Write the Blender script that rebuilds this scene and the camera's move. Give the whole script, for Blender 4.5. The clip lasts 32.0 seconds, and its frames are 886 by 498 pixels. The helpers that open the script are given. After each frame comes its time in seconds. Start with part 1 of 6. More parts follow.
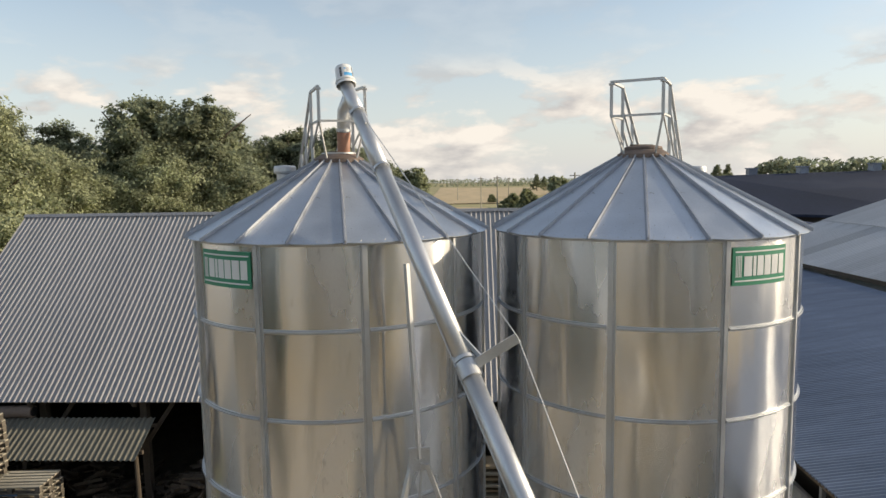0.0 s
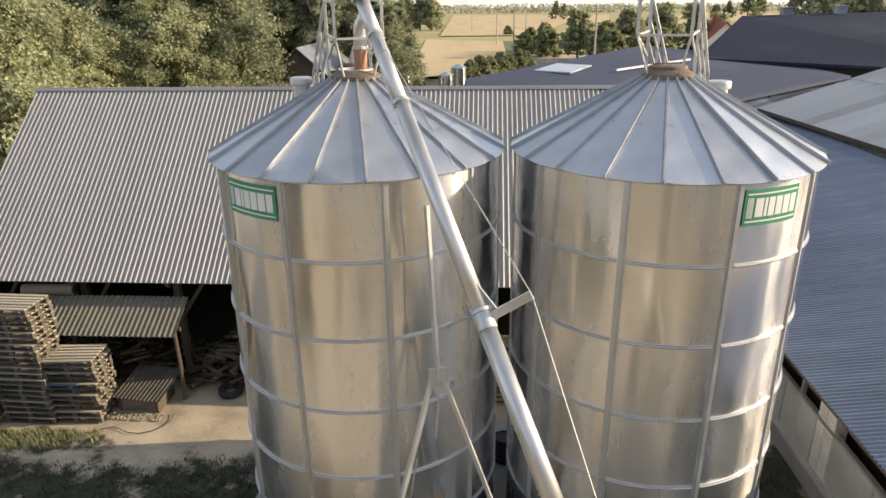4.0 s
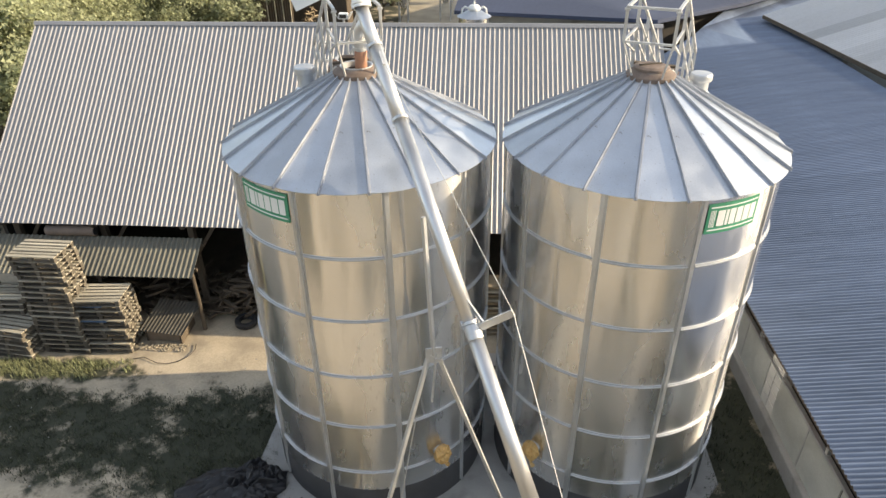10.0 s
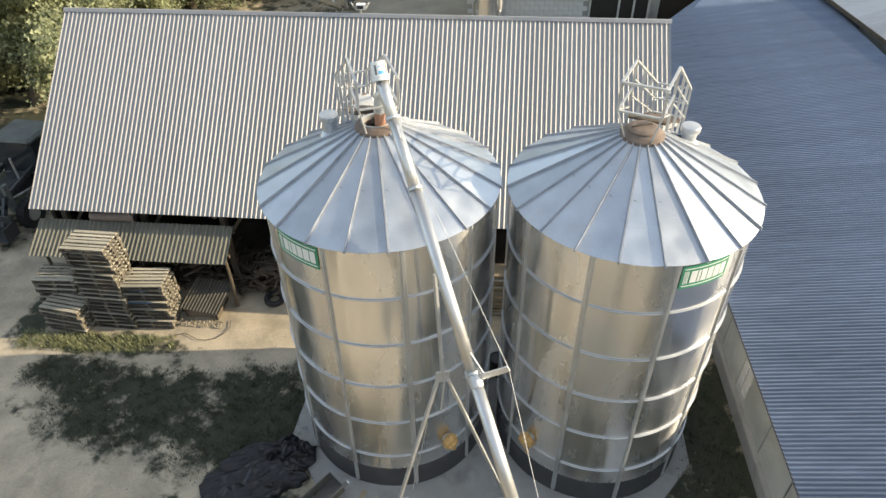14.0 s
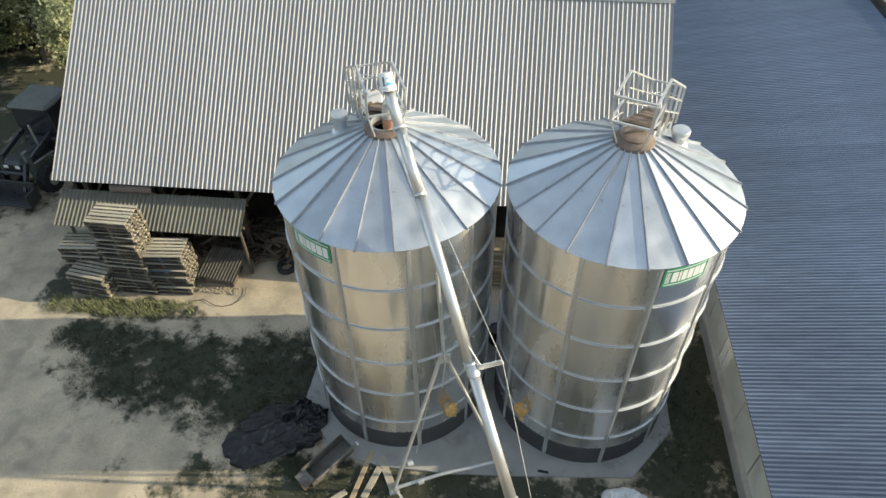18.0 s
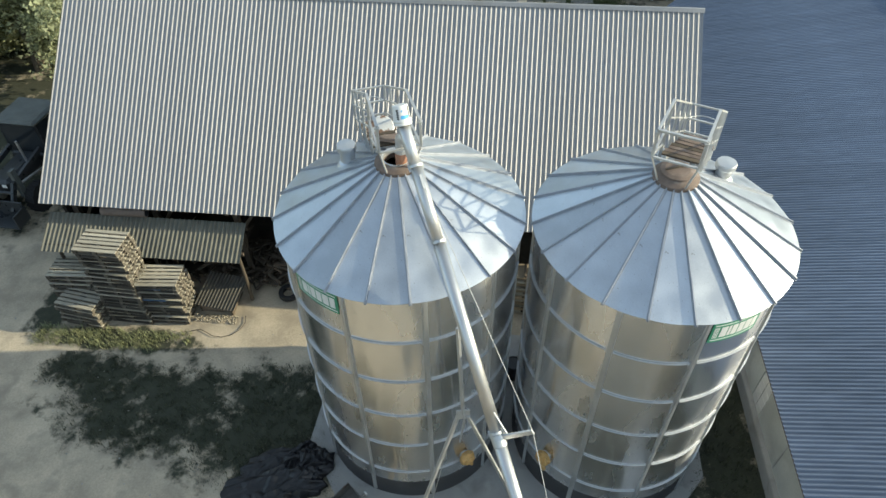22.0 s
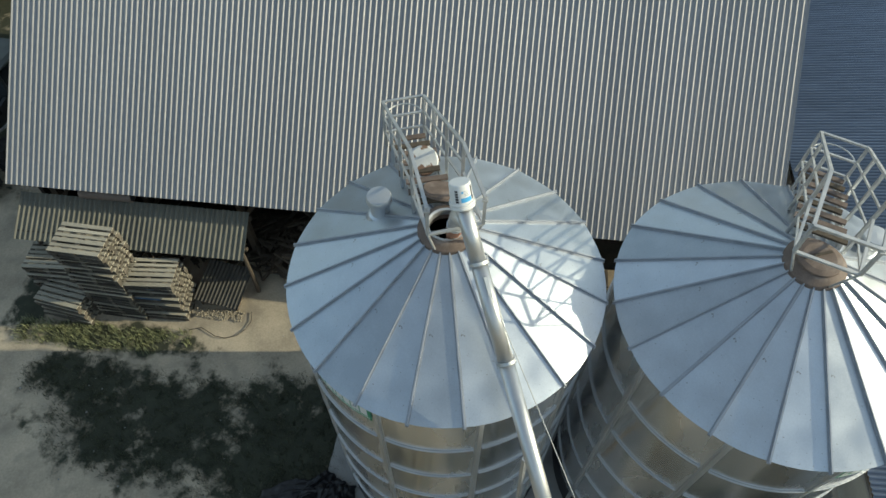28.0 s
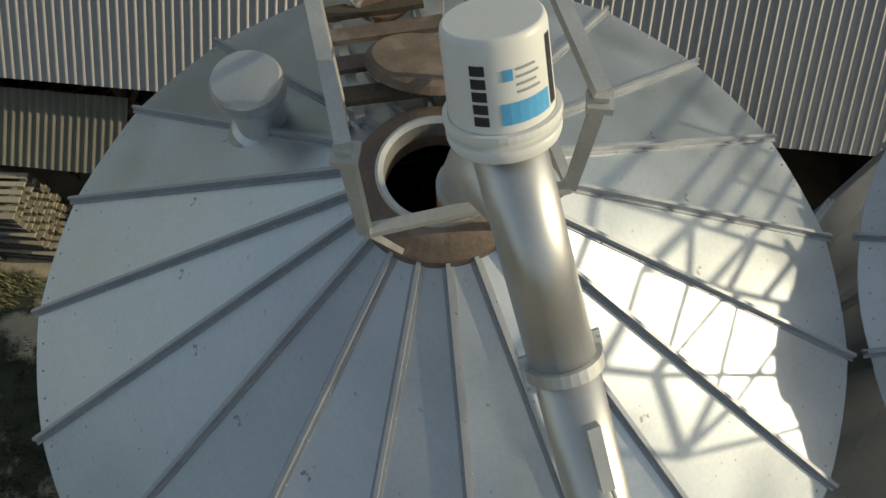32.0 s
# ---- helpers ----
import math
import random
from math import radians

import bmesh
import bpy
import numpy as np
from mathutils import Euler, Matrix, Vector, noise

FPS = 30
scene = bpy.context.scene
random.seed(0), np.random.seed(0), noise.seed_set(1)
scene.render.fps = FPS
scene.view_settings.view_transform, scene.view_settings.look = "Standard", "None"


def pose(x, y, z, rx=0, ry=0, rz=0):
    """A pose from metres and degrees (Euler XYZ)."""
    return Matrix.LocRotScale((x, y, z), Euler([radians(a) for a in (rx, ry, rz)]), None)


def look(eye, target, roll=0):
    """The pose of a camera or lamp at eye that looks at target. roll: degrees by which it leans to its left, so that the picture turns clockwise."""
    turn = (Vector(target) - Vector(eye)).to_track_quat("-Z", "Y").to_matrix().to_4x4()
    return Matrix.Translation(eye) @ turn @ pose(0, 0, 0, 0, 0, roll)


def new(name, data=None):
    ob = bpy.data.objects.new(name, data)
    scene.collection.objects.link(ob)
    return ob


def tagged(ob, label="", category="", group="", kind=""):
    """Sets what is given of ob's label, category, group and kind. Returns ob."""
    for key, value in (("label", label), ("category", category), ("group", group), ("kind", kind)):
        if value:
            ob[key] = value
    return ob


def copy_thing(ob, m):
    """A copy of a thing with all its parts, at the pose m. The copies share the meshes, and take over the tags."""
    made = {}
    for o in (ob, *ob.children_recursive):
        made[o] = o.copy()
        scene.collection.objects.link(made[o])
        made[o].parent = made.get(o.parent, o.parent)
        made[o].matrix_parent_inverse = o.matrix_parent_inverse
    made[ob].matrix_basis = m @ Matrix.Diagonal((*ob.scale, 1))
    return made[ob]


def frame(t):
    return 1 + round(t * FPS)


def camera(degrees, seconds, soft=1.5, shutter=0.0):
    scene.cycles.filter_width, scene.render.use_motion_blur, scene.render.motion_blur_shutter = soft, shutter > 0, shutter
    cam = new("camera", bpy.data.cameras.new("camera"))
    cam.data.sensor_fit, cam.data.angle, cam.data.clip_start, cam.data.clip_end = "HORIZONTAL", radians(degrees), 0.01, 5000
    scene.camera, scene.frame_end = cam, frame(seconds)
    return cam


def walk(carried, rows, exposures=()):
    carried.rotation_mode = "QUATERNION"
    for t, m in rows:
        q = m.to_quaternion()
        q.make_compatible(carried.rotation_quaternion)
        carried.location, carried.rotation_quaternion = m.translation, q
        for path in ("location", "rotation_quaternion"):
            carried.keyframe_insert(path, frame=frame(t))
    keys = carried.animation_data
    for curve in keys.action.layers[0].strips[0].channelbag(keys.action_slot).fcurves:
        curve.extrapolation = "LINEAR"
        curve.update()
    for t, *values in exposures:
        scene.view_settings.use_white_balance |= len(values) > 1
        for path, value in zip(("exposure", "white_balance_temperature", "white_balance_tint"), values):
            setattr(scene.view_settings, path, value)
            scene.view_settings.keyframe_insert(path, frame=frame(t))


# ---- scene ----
cam = camera(67.73, 32.0)
PATH = [
    (0.0, look((1.981, -10.136, 7.729), (1.583, -0.203, 6.644), -0.87)),
    (0.5, look((1.941, -10.086, 8.001), (1.421, -0.217, 6.475), -0.85)),
    (1.0, look((1.931, -10.061, 8.296), (1.289, -0.223, 6.622), -0.87)),
    (1.5, look((1.932, -10.065, 8.648), (1.191, -0.279, 6.727), -0.92)),
    (2.0, look((1.936, -10.074, 8.972), (1.100, -0.357, 6.759), -0.92)),
    (2.5, look((1.922, -10.072, 9.060), (0.997, -0.444, 6.522), -0.92)),
    (3.0, look((1.912, -10.060, 9.086), (0.909, -0.588, 6.040), -0.96)),
    (3.5, look((1.901, -10.099, 9.069), (1.112, -0.771, 5.551), -0.88)),
    (5.5, look((1.979, -10.201, 9.001), (1.638, -0.825, 5.540), -0.75)),
    (6.0, look((1.983, -10.208, 9.013), (1.708, -0.847, 5.507), -0.72)),
    (6.5, look((1.972, -10.184, 9.013), (1.669, -1.003, 5.063), -0.75)),
    (7.0, look((1.997, -10.194, 9.057), (1.665, -1.234, 4.628), -0.78)),
    (7.5, look((2.022, -10.254, 9.335), (1.662, -1.344, 4.809), -0.80)),
    (8.0, look((1.970, -10.273, 9.697), (1.584, -1.357, 5.184), -0.77)),
    (8.5, look((1.926, -10.314, 10.049), (1.509, -1.403, 5.530), -0.69)),
    (9.0, look((1.985, -10.285, 10.414), (1.520, -1.472, 5.712), -0.65)),
    (9.5, look((1.990, -10.313, 10.743), (1.487, -1.625, 5.816), -0.61)),
    (10.0, look((1.999, -10.347, 11.036), (1.464, -1.818, 5.843), -0.51)),
    (10.5, look((2.058, -10.336, 11.321), (1.497, -1.991, 5.838), -0.49)),
    (11.0, look((2.043, -10.343, 11.542), (1.446, -2.207, 5.758), -0.50)),
    (11.5, look((2.023, -10.323, 11.850), (1.414, -2.284, 5.933), -0.51)),
    (12.0, look((2.046, -10.319, 12.134), (1.423, -2.309, 6.179), -0.50)),
    (12.5, look((2.062, -10.335, 12.479), (1.419, -2.343, 6.503), -0.51)),
    (13.0, look((2.054, -10.249, 12.902), (1.380, -2.315, 6.852), -0.62)),
    (13.5, look((2.052, -10.216, 13.252), (1.358, -2.368, 7.094), -0.69)),
    (14.0, look((2.084, -10.260, 13.660), (1.384, -2.541, 7.341), -0.73)),
    (14.5, look((2.039, -10.286, 14.062), (1.333, -2.762, 7.513), -0.75)),
    (15.0, look((2.123, -10.398, 14.467), (1.422, -3.056, 7.714), -0.67)),
    (15.5, look((2.262, -10.467, 14.847), (1.567, -3.276, 7.933), -0.55)),
    (17.5, look((2.240, -10.320, 15.157), (1.500, -3.229, 8.145), -0.64)),
    (18.0, look((2.152, -10.245, 15.069), (1.417, -3.168, 8.042), -0.58)),
    (18.5, look((2.125, -10.135, 14.971), (1.392, -3.070, 7.932), -0.60)),
    (19.0, look((2.107, -10.032, 14.929), (1.373, -2.971, 7.885), -0.64)),
    (19.5, look((2.079, -9.881, 14.926), (1.346, -2.831, 7.872), -0.64)),
    (20.0, look((2.049, -9.700, 14.888), (1.312, -2.659, 7.825), -0.69)),
    (20.5, look((2.002, -9.481, 14.886), (1.263, -2.459, 7.805), -0.81)),
    (21.0, look((1.907, -9.266, 14.852), (1.167, -2.244, 7.770), -0.89)),
    (21.5, look((1.832, -9.007, 14.841), (1.079, -1.992, 7.754), -0.91)),
    (22.0, look((1.710, -8.786, 14.843), (0.952, -1.766, 7.762), -0.88)),
    (22.5, look((1.598, -8.540, 14.826), (0.834, -1.520, 7.746), -0.86)),
    (23.0, look((1.526, -8.292, 14.825), (0.744, -1.250, 7.769), -0.79)),
    (23.5, look((1.473, -8.072, 14.900), (0.689, -1.028, 7.845), -0.77)),
    (24.0, look((1.433, -7.819, 14.925), (0.643, -0.767, 7.879), -0.76)),
    (24.5, look((1.370, -7.492, 14.956), (0.580, -0.429, 7.922), -0.76)),
    (25.0, look((1.289, -7.110, 14.959), (0.491, -0.042, 7.930), -0.82)),
    (25.5, look((1.142, -6.728, 14.969), (0.333, 0.337, 7.938), -0.82)),
    (27.5, look((0.624, -5.301, 14.862), (-0.114, 0.762, 6.944), -0.35)),
    (28.0, look((0.536, -5.058, 14.838), (-0.120, 0.630, 6.640), 0.02)),
    (28.5, look((0.406, -4.379, 14.322), (-0.180, 1.048, 5.943), 0.20)),
    (29.0, look((0.341, -3.534, 13.384), (-0.231, 1.658, 4.856), 0.18)),
    (29.5, look((0.298, -2.858, 12.496), (-0.238, 1.923, 3.729), 0.28)),
    (30.0, look((0.250, -2.302, 11.756), (-0.254, 1.827, 2.662), -0.02)),
    (30.5, look((0.206, -1.830, 11.080), (-0.240, 1.879, 1.804), -0.02)),
    (31.0, look((0.190, -1.500, 10.570), (-0.275, 1.880, 1.170), -0.79)),
    (31.5, look((0.188, -1.450, 10.500), (-0.328, 2.113, 1.171), -1.30)),
    (32.0, look((0.183, -1.390, 10.460), (-0.304, 2.639, 1.321), -0.60)),
]

# ---- light and sky ----
SUN_AZ, SUN_EL = 6.3, 19.2      # degrees from +x towards +y, and above the horizon
EXPOSURES = [(0.0, 0.32, 7170, 10), (2.0, 0.58, 7520, 12), (3.5, 0.85, 7820, 13), (6.0, 1.07, 8020, 12), (9.0, 1.27, 7820, 11), (13.0, 1.25, 7570, 8), (18.0, 1.05, 7220, 3), (21.0, 0.95, 6870, 0), (23.0, 0.86, 6700, -2), (25.0, 0.55, 6520, -4), (28.0, 0.33, 6650, -3), (30.0, 0.08, 7050, -2), (31.0, -0.09, 7350, -1), (32.0, -0.29, 7700, 1)]
walk(cam, PATH, EXPOSURES)

sun_dir = Vector((math.cos(radians(SUN_EL)) * math.cos(radians(SUN_AZ)), math.cos(radians(SUN_EL)) * math.sin(radians(SUN_AZ)), math.sin(radians(SUN_EL))))
sun = new("sun", bpy.data.lights.new("sun", "SUN"))
sun.data.energy, sun.data.angle, sun.data.color = 3.3, radians(0.6), (1.0, 0.885, 0.71)
sun.matrix_world = look(sun_dir * 60, (0, 0, 0))

world = bpy.data.worlds.new("sky")
world.use_nodes = True
scene.world = world
wt = world.node_tree
wt.nodes.clear()


def wnode(kind, **values):
    n = wt.nodes.new(kind)
    for k, v in values.items():
        n.inputs[k].default_value = v
    return n


sky = wt.nodes.new("ShaderNodeTexSky")
sky.sky_type, sky.sun_disc = "NISHITA", False
sky.sun_elevation, sky.sun_rotation = radians(SUN_EL), radians(90 - SUN_AZ)
sky.air_density, sky.dust_density, sky.ozone_density = 1.0, 0.9, 1.6
gen = wt.nodes.new("ShaderNodeTexCoord")
split = wt.nodes.new("ShaderNodeSeparateXYZ")
wt.links.new(gen.outputs["Generated"], split.inputs[0])
# cumulus bands low over the fields: noise on the direction, flattened towards the horizon
squash = wt.nodes.new("ShaderNodeMapping")
squash.inputs["Scale"].default_value = (1.0, 1.0, 2.6)
wt.links.new(gen.outputs["Generated"], squash.inputs[0])
puff = wnode("ShaderNodeTexNoise", Scale=6.5, Detail=9.0, Roughness=0.55, Distortion=0.15)
wt.links.new(squash.outputs[0], puff.inputs["Vector"])
ramp = wt.nodes.new("ShaderNodeValToRGB")
ramp.color_ramp.elements[0].position, ramp.color_ramp.elements[1].position = 0.465, 0.555
wt.links.new(puff.outputs["Fac"], ramp.inputs[0])
band = wt.nodes.new("ShaderNodeValToRGB")
band.color_ramp.elements[0].position, band.color_ramp.elements[0].color = 0.0, (0.8, 0.8, 0.8, 1)
band.color_ramp.elements[1].position, band.color_ramp.elements[1].color = 0.5, (0.38, 0.38, 0.38, 1)
for where, much in ((0.06, 1.0), (0.12, 0.95), (0.18, 0.10), (0.26, 0.16), (0.36, 0.5)):
    band.color_ramp.elements.new(where).color = (much, much, much, 1)
wt.links.new(split.outputs["Z"], band.inputs[0])
cover = wt.nodes.new("ShaderNodeMath")
cover.operation = "MULTIPLY"
wt.links.new(ramp.outputs[0], cover.inputs[0])
wt.links.new(band.outputs[0], cover.inputs[1])
shade = wt.nodes.new("ShaderNodeMix")
shade.data_type = "RGBA"
shade.inputs["A"].default_value = (3.05, 3.05, 3.2, 1)
shade.inputs["B"].default_value = (5.0, 4.85, 4.7, 1)
# sunlit tops and grey bases: the density here against the density a little higher up
raised = wt.nodes.new("ShaderNodeMapping")
raised.inputs["Scale"].default_value, raised.inputs["Location"].default_value = (1.0, 1.0, 2.6), (0.035, 0.0, 0.065)
wt.links.new(gen.outputs["Generated"], raised.inputs[0])
above = wnode("ShaderNodeTexNoise", Scale=6.5, Detail=9.0, Roughness=0.55, Distortion=0.15)
wt.links.new(raised.outputs[0], above.inputs["Vector"])
thins = wt.nodes.new("ShaderNodeMath")
thins.operation = "SUBTRACT"
wt.links.new(puff.outputs["Fac"], thins.inputs[0])
wt.links.new(above.outputs["Fac"], thins.inputs[1])
lit = wt.nodes.new("ShaderNodeMapRange")
lit.inputs["From Min"].default_value, lit.inputs["From Max"].default_value = -0.09, 0.12
wt.links.new(thins.outputs[0], lit.inputs["Value"])
wt.links.new(lit.outputs[0], shade.inputs["Factor"])
mixed = wt.nodes.new("ShaderNodeMix")
mixed.data_type = "RGBA"
wt.links.new(cover.outputs[0], mixed.inputs["Factor"])
# pale haze low over the land
haze = wt.nodes.new("ShaderNodeMapRange")
haze.inputs["From Min"].default_value, haze.inputs["From Max"].default_value = -0.02, 0.34
haze.inputs["To Min"].default_value, haze.inputs["To Max"].default_value = 0.9, 0.0
wt.links.new(split.outputs["Z"], haze.inputs["Value"])
hazy = wt.nodes.new("ShaderNodeMix")
hazy.data_type = "RGBA"
hazy.inputs["B"].default_value = (3.6, 3.9, 4.35, 1)
wt.links.new(haze.outputs[0], hazy.inputs["Factor"])
wt.links.new(sky.outputs[0], hazy.inputs["A"])
wt.links.new(hazy.outputs["Result"], mixed.inputs["A"])
wt.links.new(shade.outputs["Result"], mixed.inputs["B"])
background = wnode("ShaderNodeBackground", Strength=0.15)
wt.links.new(mixed.outputs["Result"], background.inputs[0])
out = wt.nodes.new("ShaderNodeOutputWorld")
wt.links.new(background.outputs[0], out.inputs[0])

# ---- materials ----


def material(name, base, rough=0.6, metal=0.0, vary=0.12, scale=6.0, fine=60.0, bump=0.0, stain=None, stain_scale=1.5, stain_edge=(0.55, 0.7), island=0.0, per_object=0.0, rough_vary=0.1, stretch=(1, 1, 1), spec=None):
    """A surface with two scales of noise in its colour and roughness, an optional stain with a shape of its own, and fine relief."""
    m = bpy.data.materials.new(name)
    m.use_nodes = True
    nt = m.node_tree
    bs = nt.nodes["Principled BSDF"]
    bs.inputs["Metallic"].default_value = metal
    if spec is not None:
        bs.inputs["Specular IOR Level"].default_value = spec
    co = nt.nodes.new("ShaderNodeTexCoord")
    mp = nt.nodes.new("ShaderNodeMapping")
    mp.inputs["Scale"].default_value = stretch
    nt.links.new(co.outputs["Object"], mp.inputs[0])
    n1 = nt.nodes.new("ShaderNodeTexNoise")
    n1.inputs["Scale"].default_value, n1.inputs["Detail"].default_value = scale, 4.0
    n2 = nt.nodes.new("ShaderNodeTexNoise")
    n2.inputs["Scale"].default_value, n2.inputs["Detail"].default_value = fine, 3.0
    nt.links.new(mp.outputs[0], n1.inputs["Vector"])
    nt.links.new(mp.outputs[0], n2.inputs["Vector"])
    add = nt.nodes.new("ShaderNodeMath")
    add.operation = "MULTIPLY_ADD"
    add.inputs[1].default_value = 0.45
    nt.links.new(n2.outputs["Fac"], add.inputs[0])
    nt.links.new(n1.outputs["Fac"], add.inputs[2])
    value = add.outputs[0]
    centre = 0.725
    if island or per_object:
        src = nt.nodes.new("ShaderNodeNewGeometry" if island else "ShaderNodeObjectInfo")
        more = nt.nodes.new("ShaderNodeMath")
        more.operation = "MULTIPLY_ADD"
        k = island or per_object
        more.inputs[1].default_value = k
        nt.links.new(src.outputs["Random Per Island" if island else "Random"], more.inputs[0])
        nt.links.new(value, more.inputs[2])
        value, centre = more.outputs[0], centre + k / 2
    rg = nt.nodes.new("ShaderNodeMapRange")
    rg.inputs["From Min"].default_value, rg.inputs["From Max"].default_value = centre - 0.5, centre + 0.5
    rg.inputs["To Min"].default_value, rg.inputs["To Max"].default_value = 1 - 2.2 * vary, 1 + 2.2 * vary
    nt.links.new(value, rg.inputs["Value"])
    mul = nt.nodes.new("ShaderNodeMix")
    mul.data_type, mul.blend_type = "RGBA", "MULTIPLY"
    mul.inputs["Factor"].default_value = 1.0
    mul.inputs["A"].default_value = (*base, 1)
    nt.links.new(rg.outputs[0], mul.inputs["B"])
    colour = mul.outputs["Result"]
    if stain:
        n3 = nt.nodes.new("ShaderNodeTexNoise")
        n3.inputs["Scale"].default_value, n3.inputs["Detail"].default_value, n3.inputs["Distortion"].default_value = stain_scale, 6.0, 0.4
        nt.links.new(mp.outputs[0], n3.inputs["Vector"])
        sr = nt.nodes.new("ShaderNodeMapRange")
        sr.inputs["From Min"].default_value, sr.inputs["From Max"].default_value = stain_edge
        nt.links.new(n3.outputs["Fac"], sr.inputs["Value"])
        sm = nt.nodes.new("ShaderNodeMix")
        sm.data_type = "RGBA"
        sm.inputs["B"].default_value = (*stain, 1)
        nt.links.new(colour, sm.inputs["A"])
        nt.links.new(sr.outputs[0], sm.inputs["Factor"])
        colour = sm.outputs["Result"]
    nt.links.new(colour, bs.inputs["Base Color"])
    rr = nt.nodes.new("ShaderNodeMapRange")
    rr.inputs["From Min"].default_value, rr.inputs["From Max"].default_value = 0.3, 0.7
    rr.inputs["To Min"].default_value, rr.inputs["To Max"].default_value = max(0.02, rough - rough_vary), min(1.0, rough + rough_vary)
    nt.links.new(n1.outputs["Fac"], rr.inputs["Value"])
    nt.links.new(rr.outputs[0], bs.inputs["Roughness"])
    if bump:
        bp = nt.nodes.new("ShaderNodeBump")
        bp.inputs["Strength"].default_value, bp.inputs["Distance"].default_value = bump, 0.02
        nt.links.new(value, bp.inputs["Height"])
        nt.links.new(bp.outputs[0], bs.inputs["Normal"])
    return m




def sheet_wall():
    """Rolled zinc-coated sheet: a brushed grain that smears reflections up and down, slightly wavy from sheet to sheet."""
    m = material("galvanised_wall", (0.81, 0.815, 0.82), 0.25, 1.0, 0.05, 1.2, 60, per_object=0.7, rough_vary=0.08, stretch=(1, 1, 0.35), stain=(0.68, 0.685, 0.69), stain_scale=14.0, stain_edge=(0.60, 0.75))
    nt = m.node_tree
    bs = nt.nodes["Principled BSDF"]
    bs.inputs["Anisotropic"].default_value = 0.85
    tg = nt.nodes.new("ShaderNodeTangent")
    tg.direction_type, tg.axis = "RADIAL", "Z"
    nt.links.new(tg.outputs[0], bs.inputs["Tangent"])
    bs.inputs["Anisotropic Rotation"].default_value = WALL_GRAIN
    co, info = nt.nodes.new("ShaderNodeTexCoord"), nt.nodes.new("ShaderNodeObjectInfo")
    mp = nt.nodes.new("ShaderNodeMapping")
    mp.inputs["Scale"].default_value = (1.0, 1.0, 0.22)
    nt.links.new(co.outputs["Object"], mp.inputs["Vector"])
    off = nt.nodes.new("ShaderNodeVectorMath")
    off.operation = "SCALE"
    off.inputs[0].default_value = (17.0, 11.0, 23.0)
    nt.links.new(info.outputs["Random"], off.inputs["Scale"])
    nt.links.new(off.outputs[0], mp.inputs["Location"])
    wave = nt.nodes.new("ShaderNodeTexNoise")
    wave.inputs["Scale"].default_value, wave.inputs["Detail"].default_value = 1.3, 1.0
    nt.links.new(mp.outputs[0], wave.inputs["Vector"])
    bp = nt.nodes.new("ShaderNodeBump")
    bp.inputs["Strength"].default_value, bp.inputs["Distance"].default_value = 1.0, 0.12
    nt.links.new(wave.outputs["Fac"], bp.inputs["Height"])
    nt.links.new(bp.outputs[0], bs.inputs["Normal"])
    return m


WALL_GRAIN = 0.25
galv_wall = sheet_wall()
galv_roof = material("galvanised_roof", (0.56, 0.60, 0.645), 0.41, 0.88, 0.10, 2.2, 50, 0.0, stain=(0.27, 0.27, 0.265), stain_scale=24.0, stain_edge=(0.69, 0.74), per_object=0.9, rough_vary=0.07)
roof_rib_zinc = material("roof_rib_zinc", (0.40, 0.42, 0.46), 0.5, 0.5, 0.12, 4.0, 60)
galv_trim = material("galvanised_trim", (0.60, 0.61, 0.615), 0.5, 0.8, 0.08, 3.0, 60)
galv_rail = material("galvanised_rail", (0.58, 0.58, 0.57), 0.55, 0.75, 0.12, 4.0, 70)
auger_steel = material("auger_steel", (0.66, 0.66, 0.655), 0.43, 0.85, 0.06, 3.0, 60, rough_vary=0.06)
rust = material("rusty_steel", (0.185, 0.14, 0.115), 0.75, 0.2, 0.3, 5.0, 60, 0.15, stain=(0.27, 0.225, 0.20), stain_scale=6.0)
orange_pipe = material("orange_pipe", (0.36, 0.18, 0.115), 0.6, 0.0, 0.15, 6.0, 60)
skirt_dark = material("bitumen_skirt", (0.055, 0.055, 0.058), 0.75, 0.0, 0.25, 3.0, 40, 0.1)
concrete = material("concrete", (0.34, 0.333, 0.315), 0.9, 0.0, 0.12, 2.0, 40, 0.15, stain=(0.24, 0.235, 0.22), stain_scale=1.4)
green_sign = material("green_sign", (0.045, 0.27, 0.155), 0.5, 0.0, 0.06, 3.0, 50)
white_paint = material("white_paint", (0.78, 0.79, 0.77), 0.5, 0.0, 0.04, 4.0, 60)
barn_metal = material("barn_roof_metal", (0.335, 0.332, 0.335), 0.58, 0.4, 0.15, 0.5, 30, 0.0, stain=(0.30, 0.285, 0.265), stain_scale=0.7, stain_edge=(0.52, 0.75), per_object=0.14, stretch=(1, 0.25, 0.25))
blue_roof = material("blue_grey_roof", (0.168, 0.208, 0.280), 0.36, 0.35, 0.28, 0.9, 9, 0.0, stain=(0.115, 0.143, 0.205), stain_scale=0.5, stain_edge=(0.46, 0.64), per_object=0.10, stretch=(1, 0.16, 1))
asbestos = material("asbestos_sheet", (0.17, 0.165, 0.135), 0.9, 0.0, 0.18, 2.0, 40, 0.2, stain=(0.17, 0.165, 0.13), stain_scale=2.5, per_object=0.15)
old_tin = material("old_light_roof", (0.50, 0.505, 0.51), 0.7, 0.2, 0.12, 0.8, 30, per_object=0.7, stain=(0.30, 0.30, 0.30), stain_scale=0.9, stretch=(1, 0.3, 1))
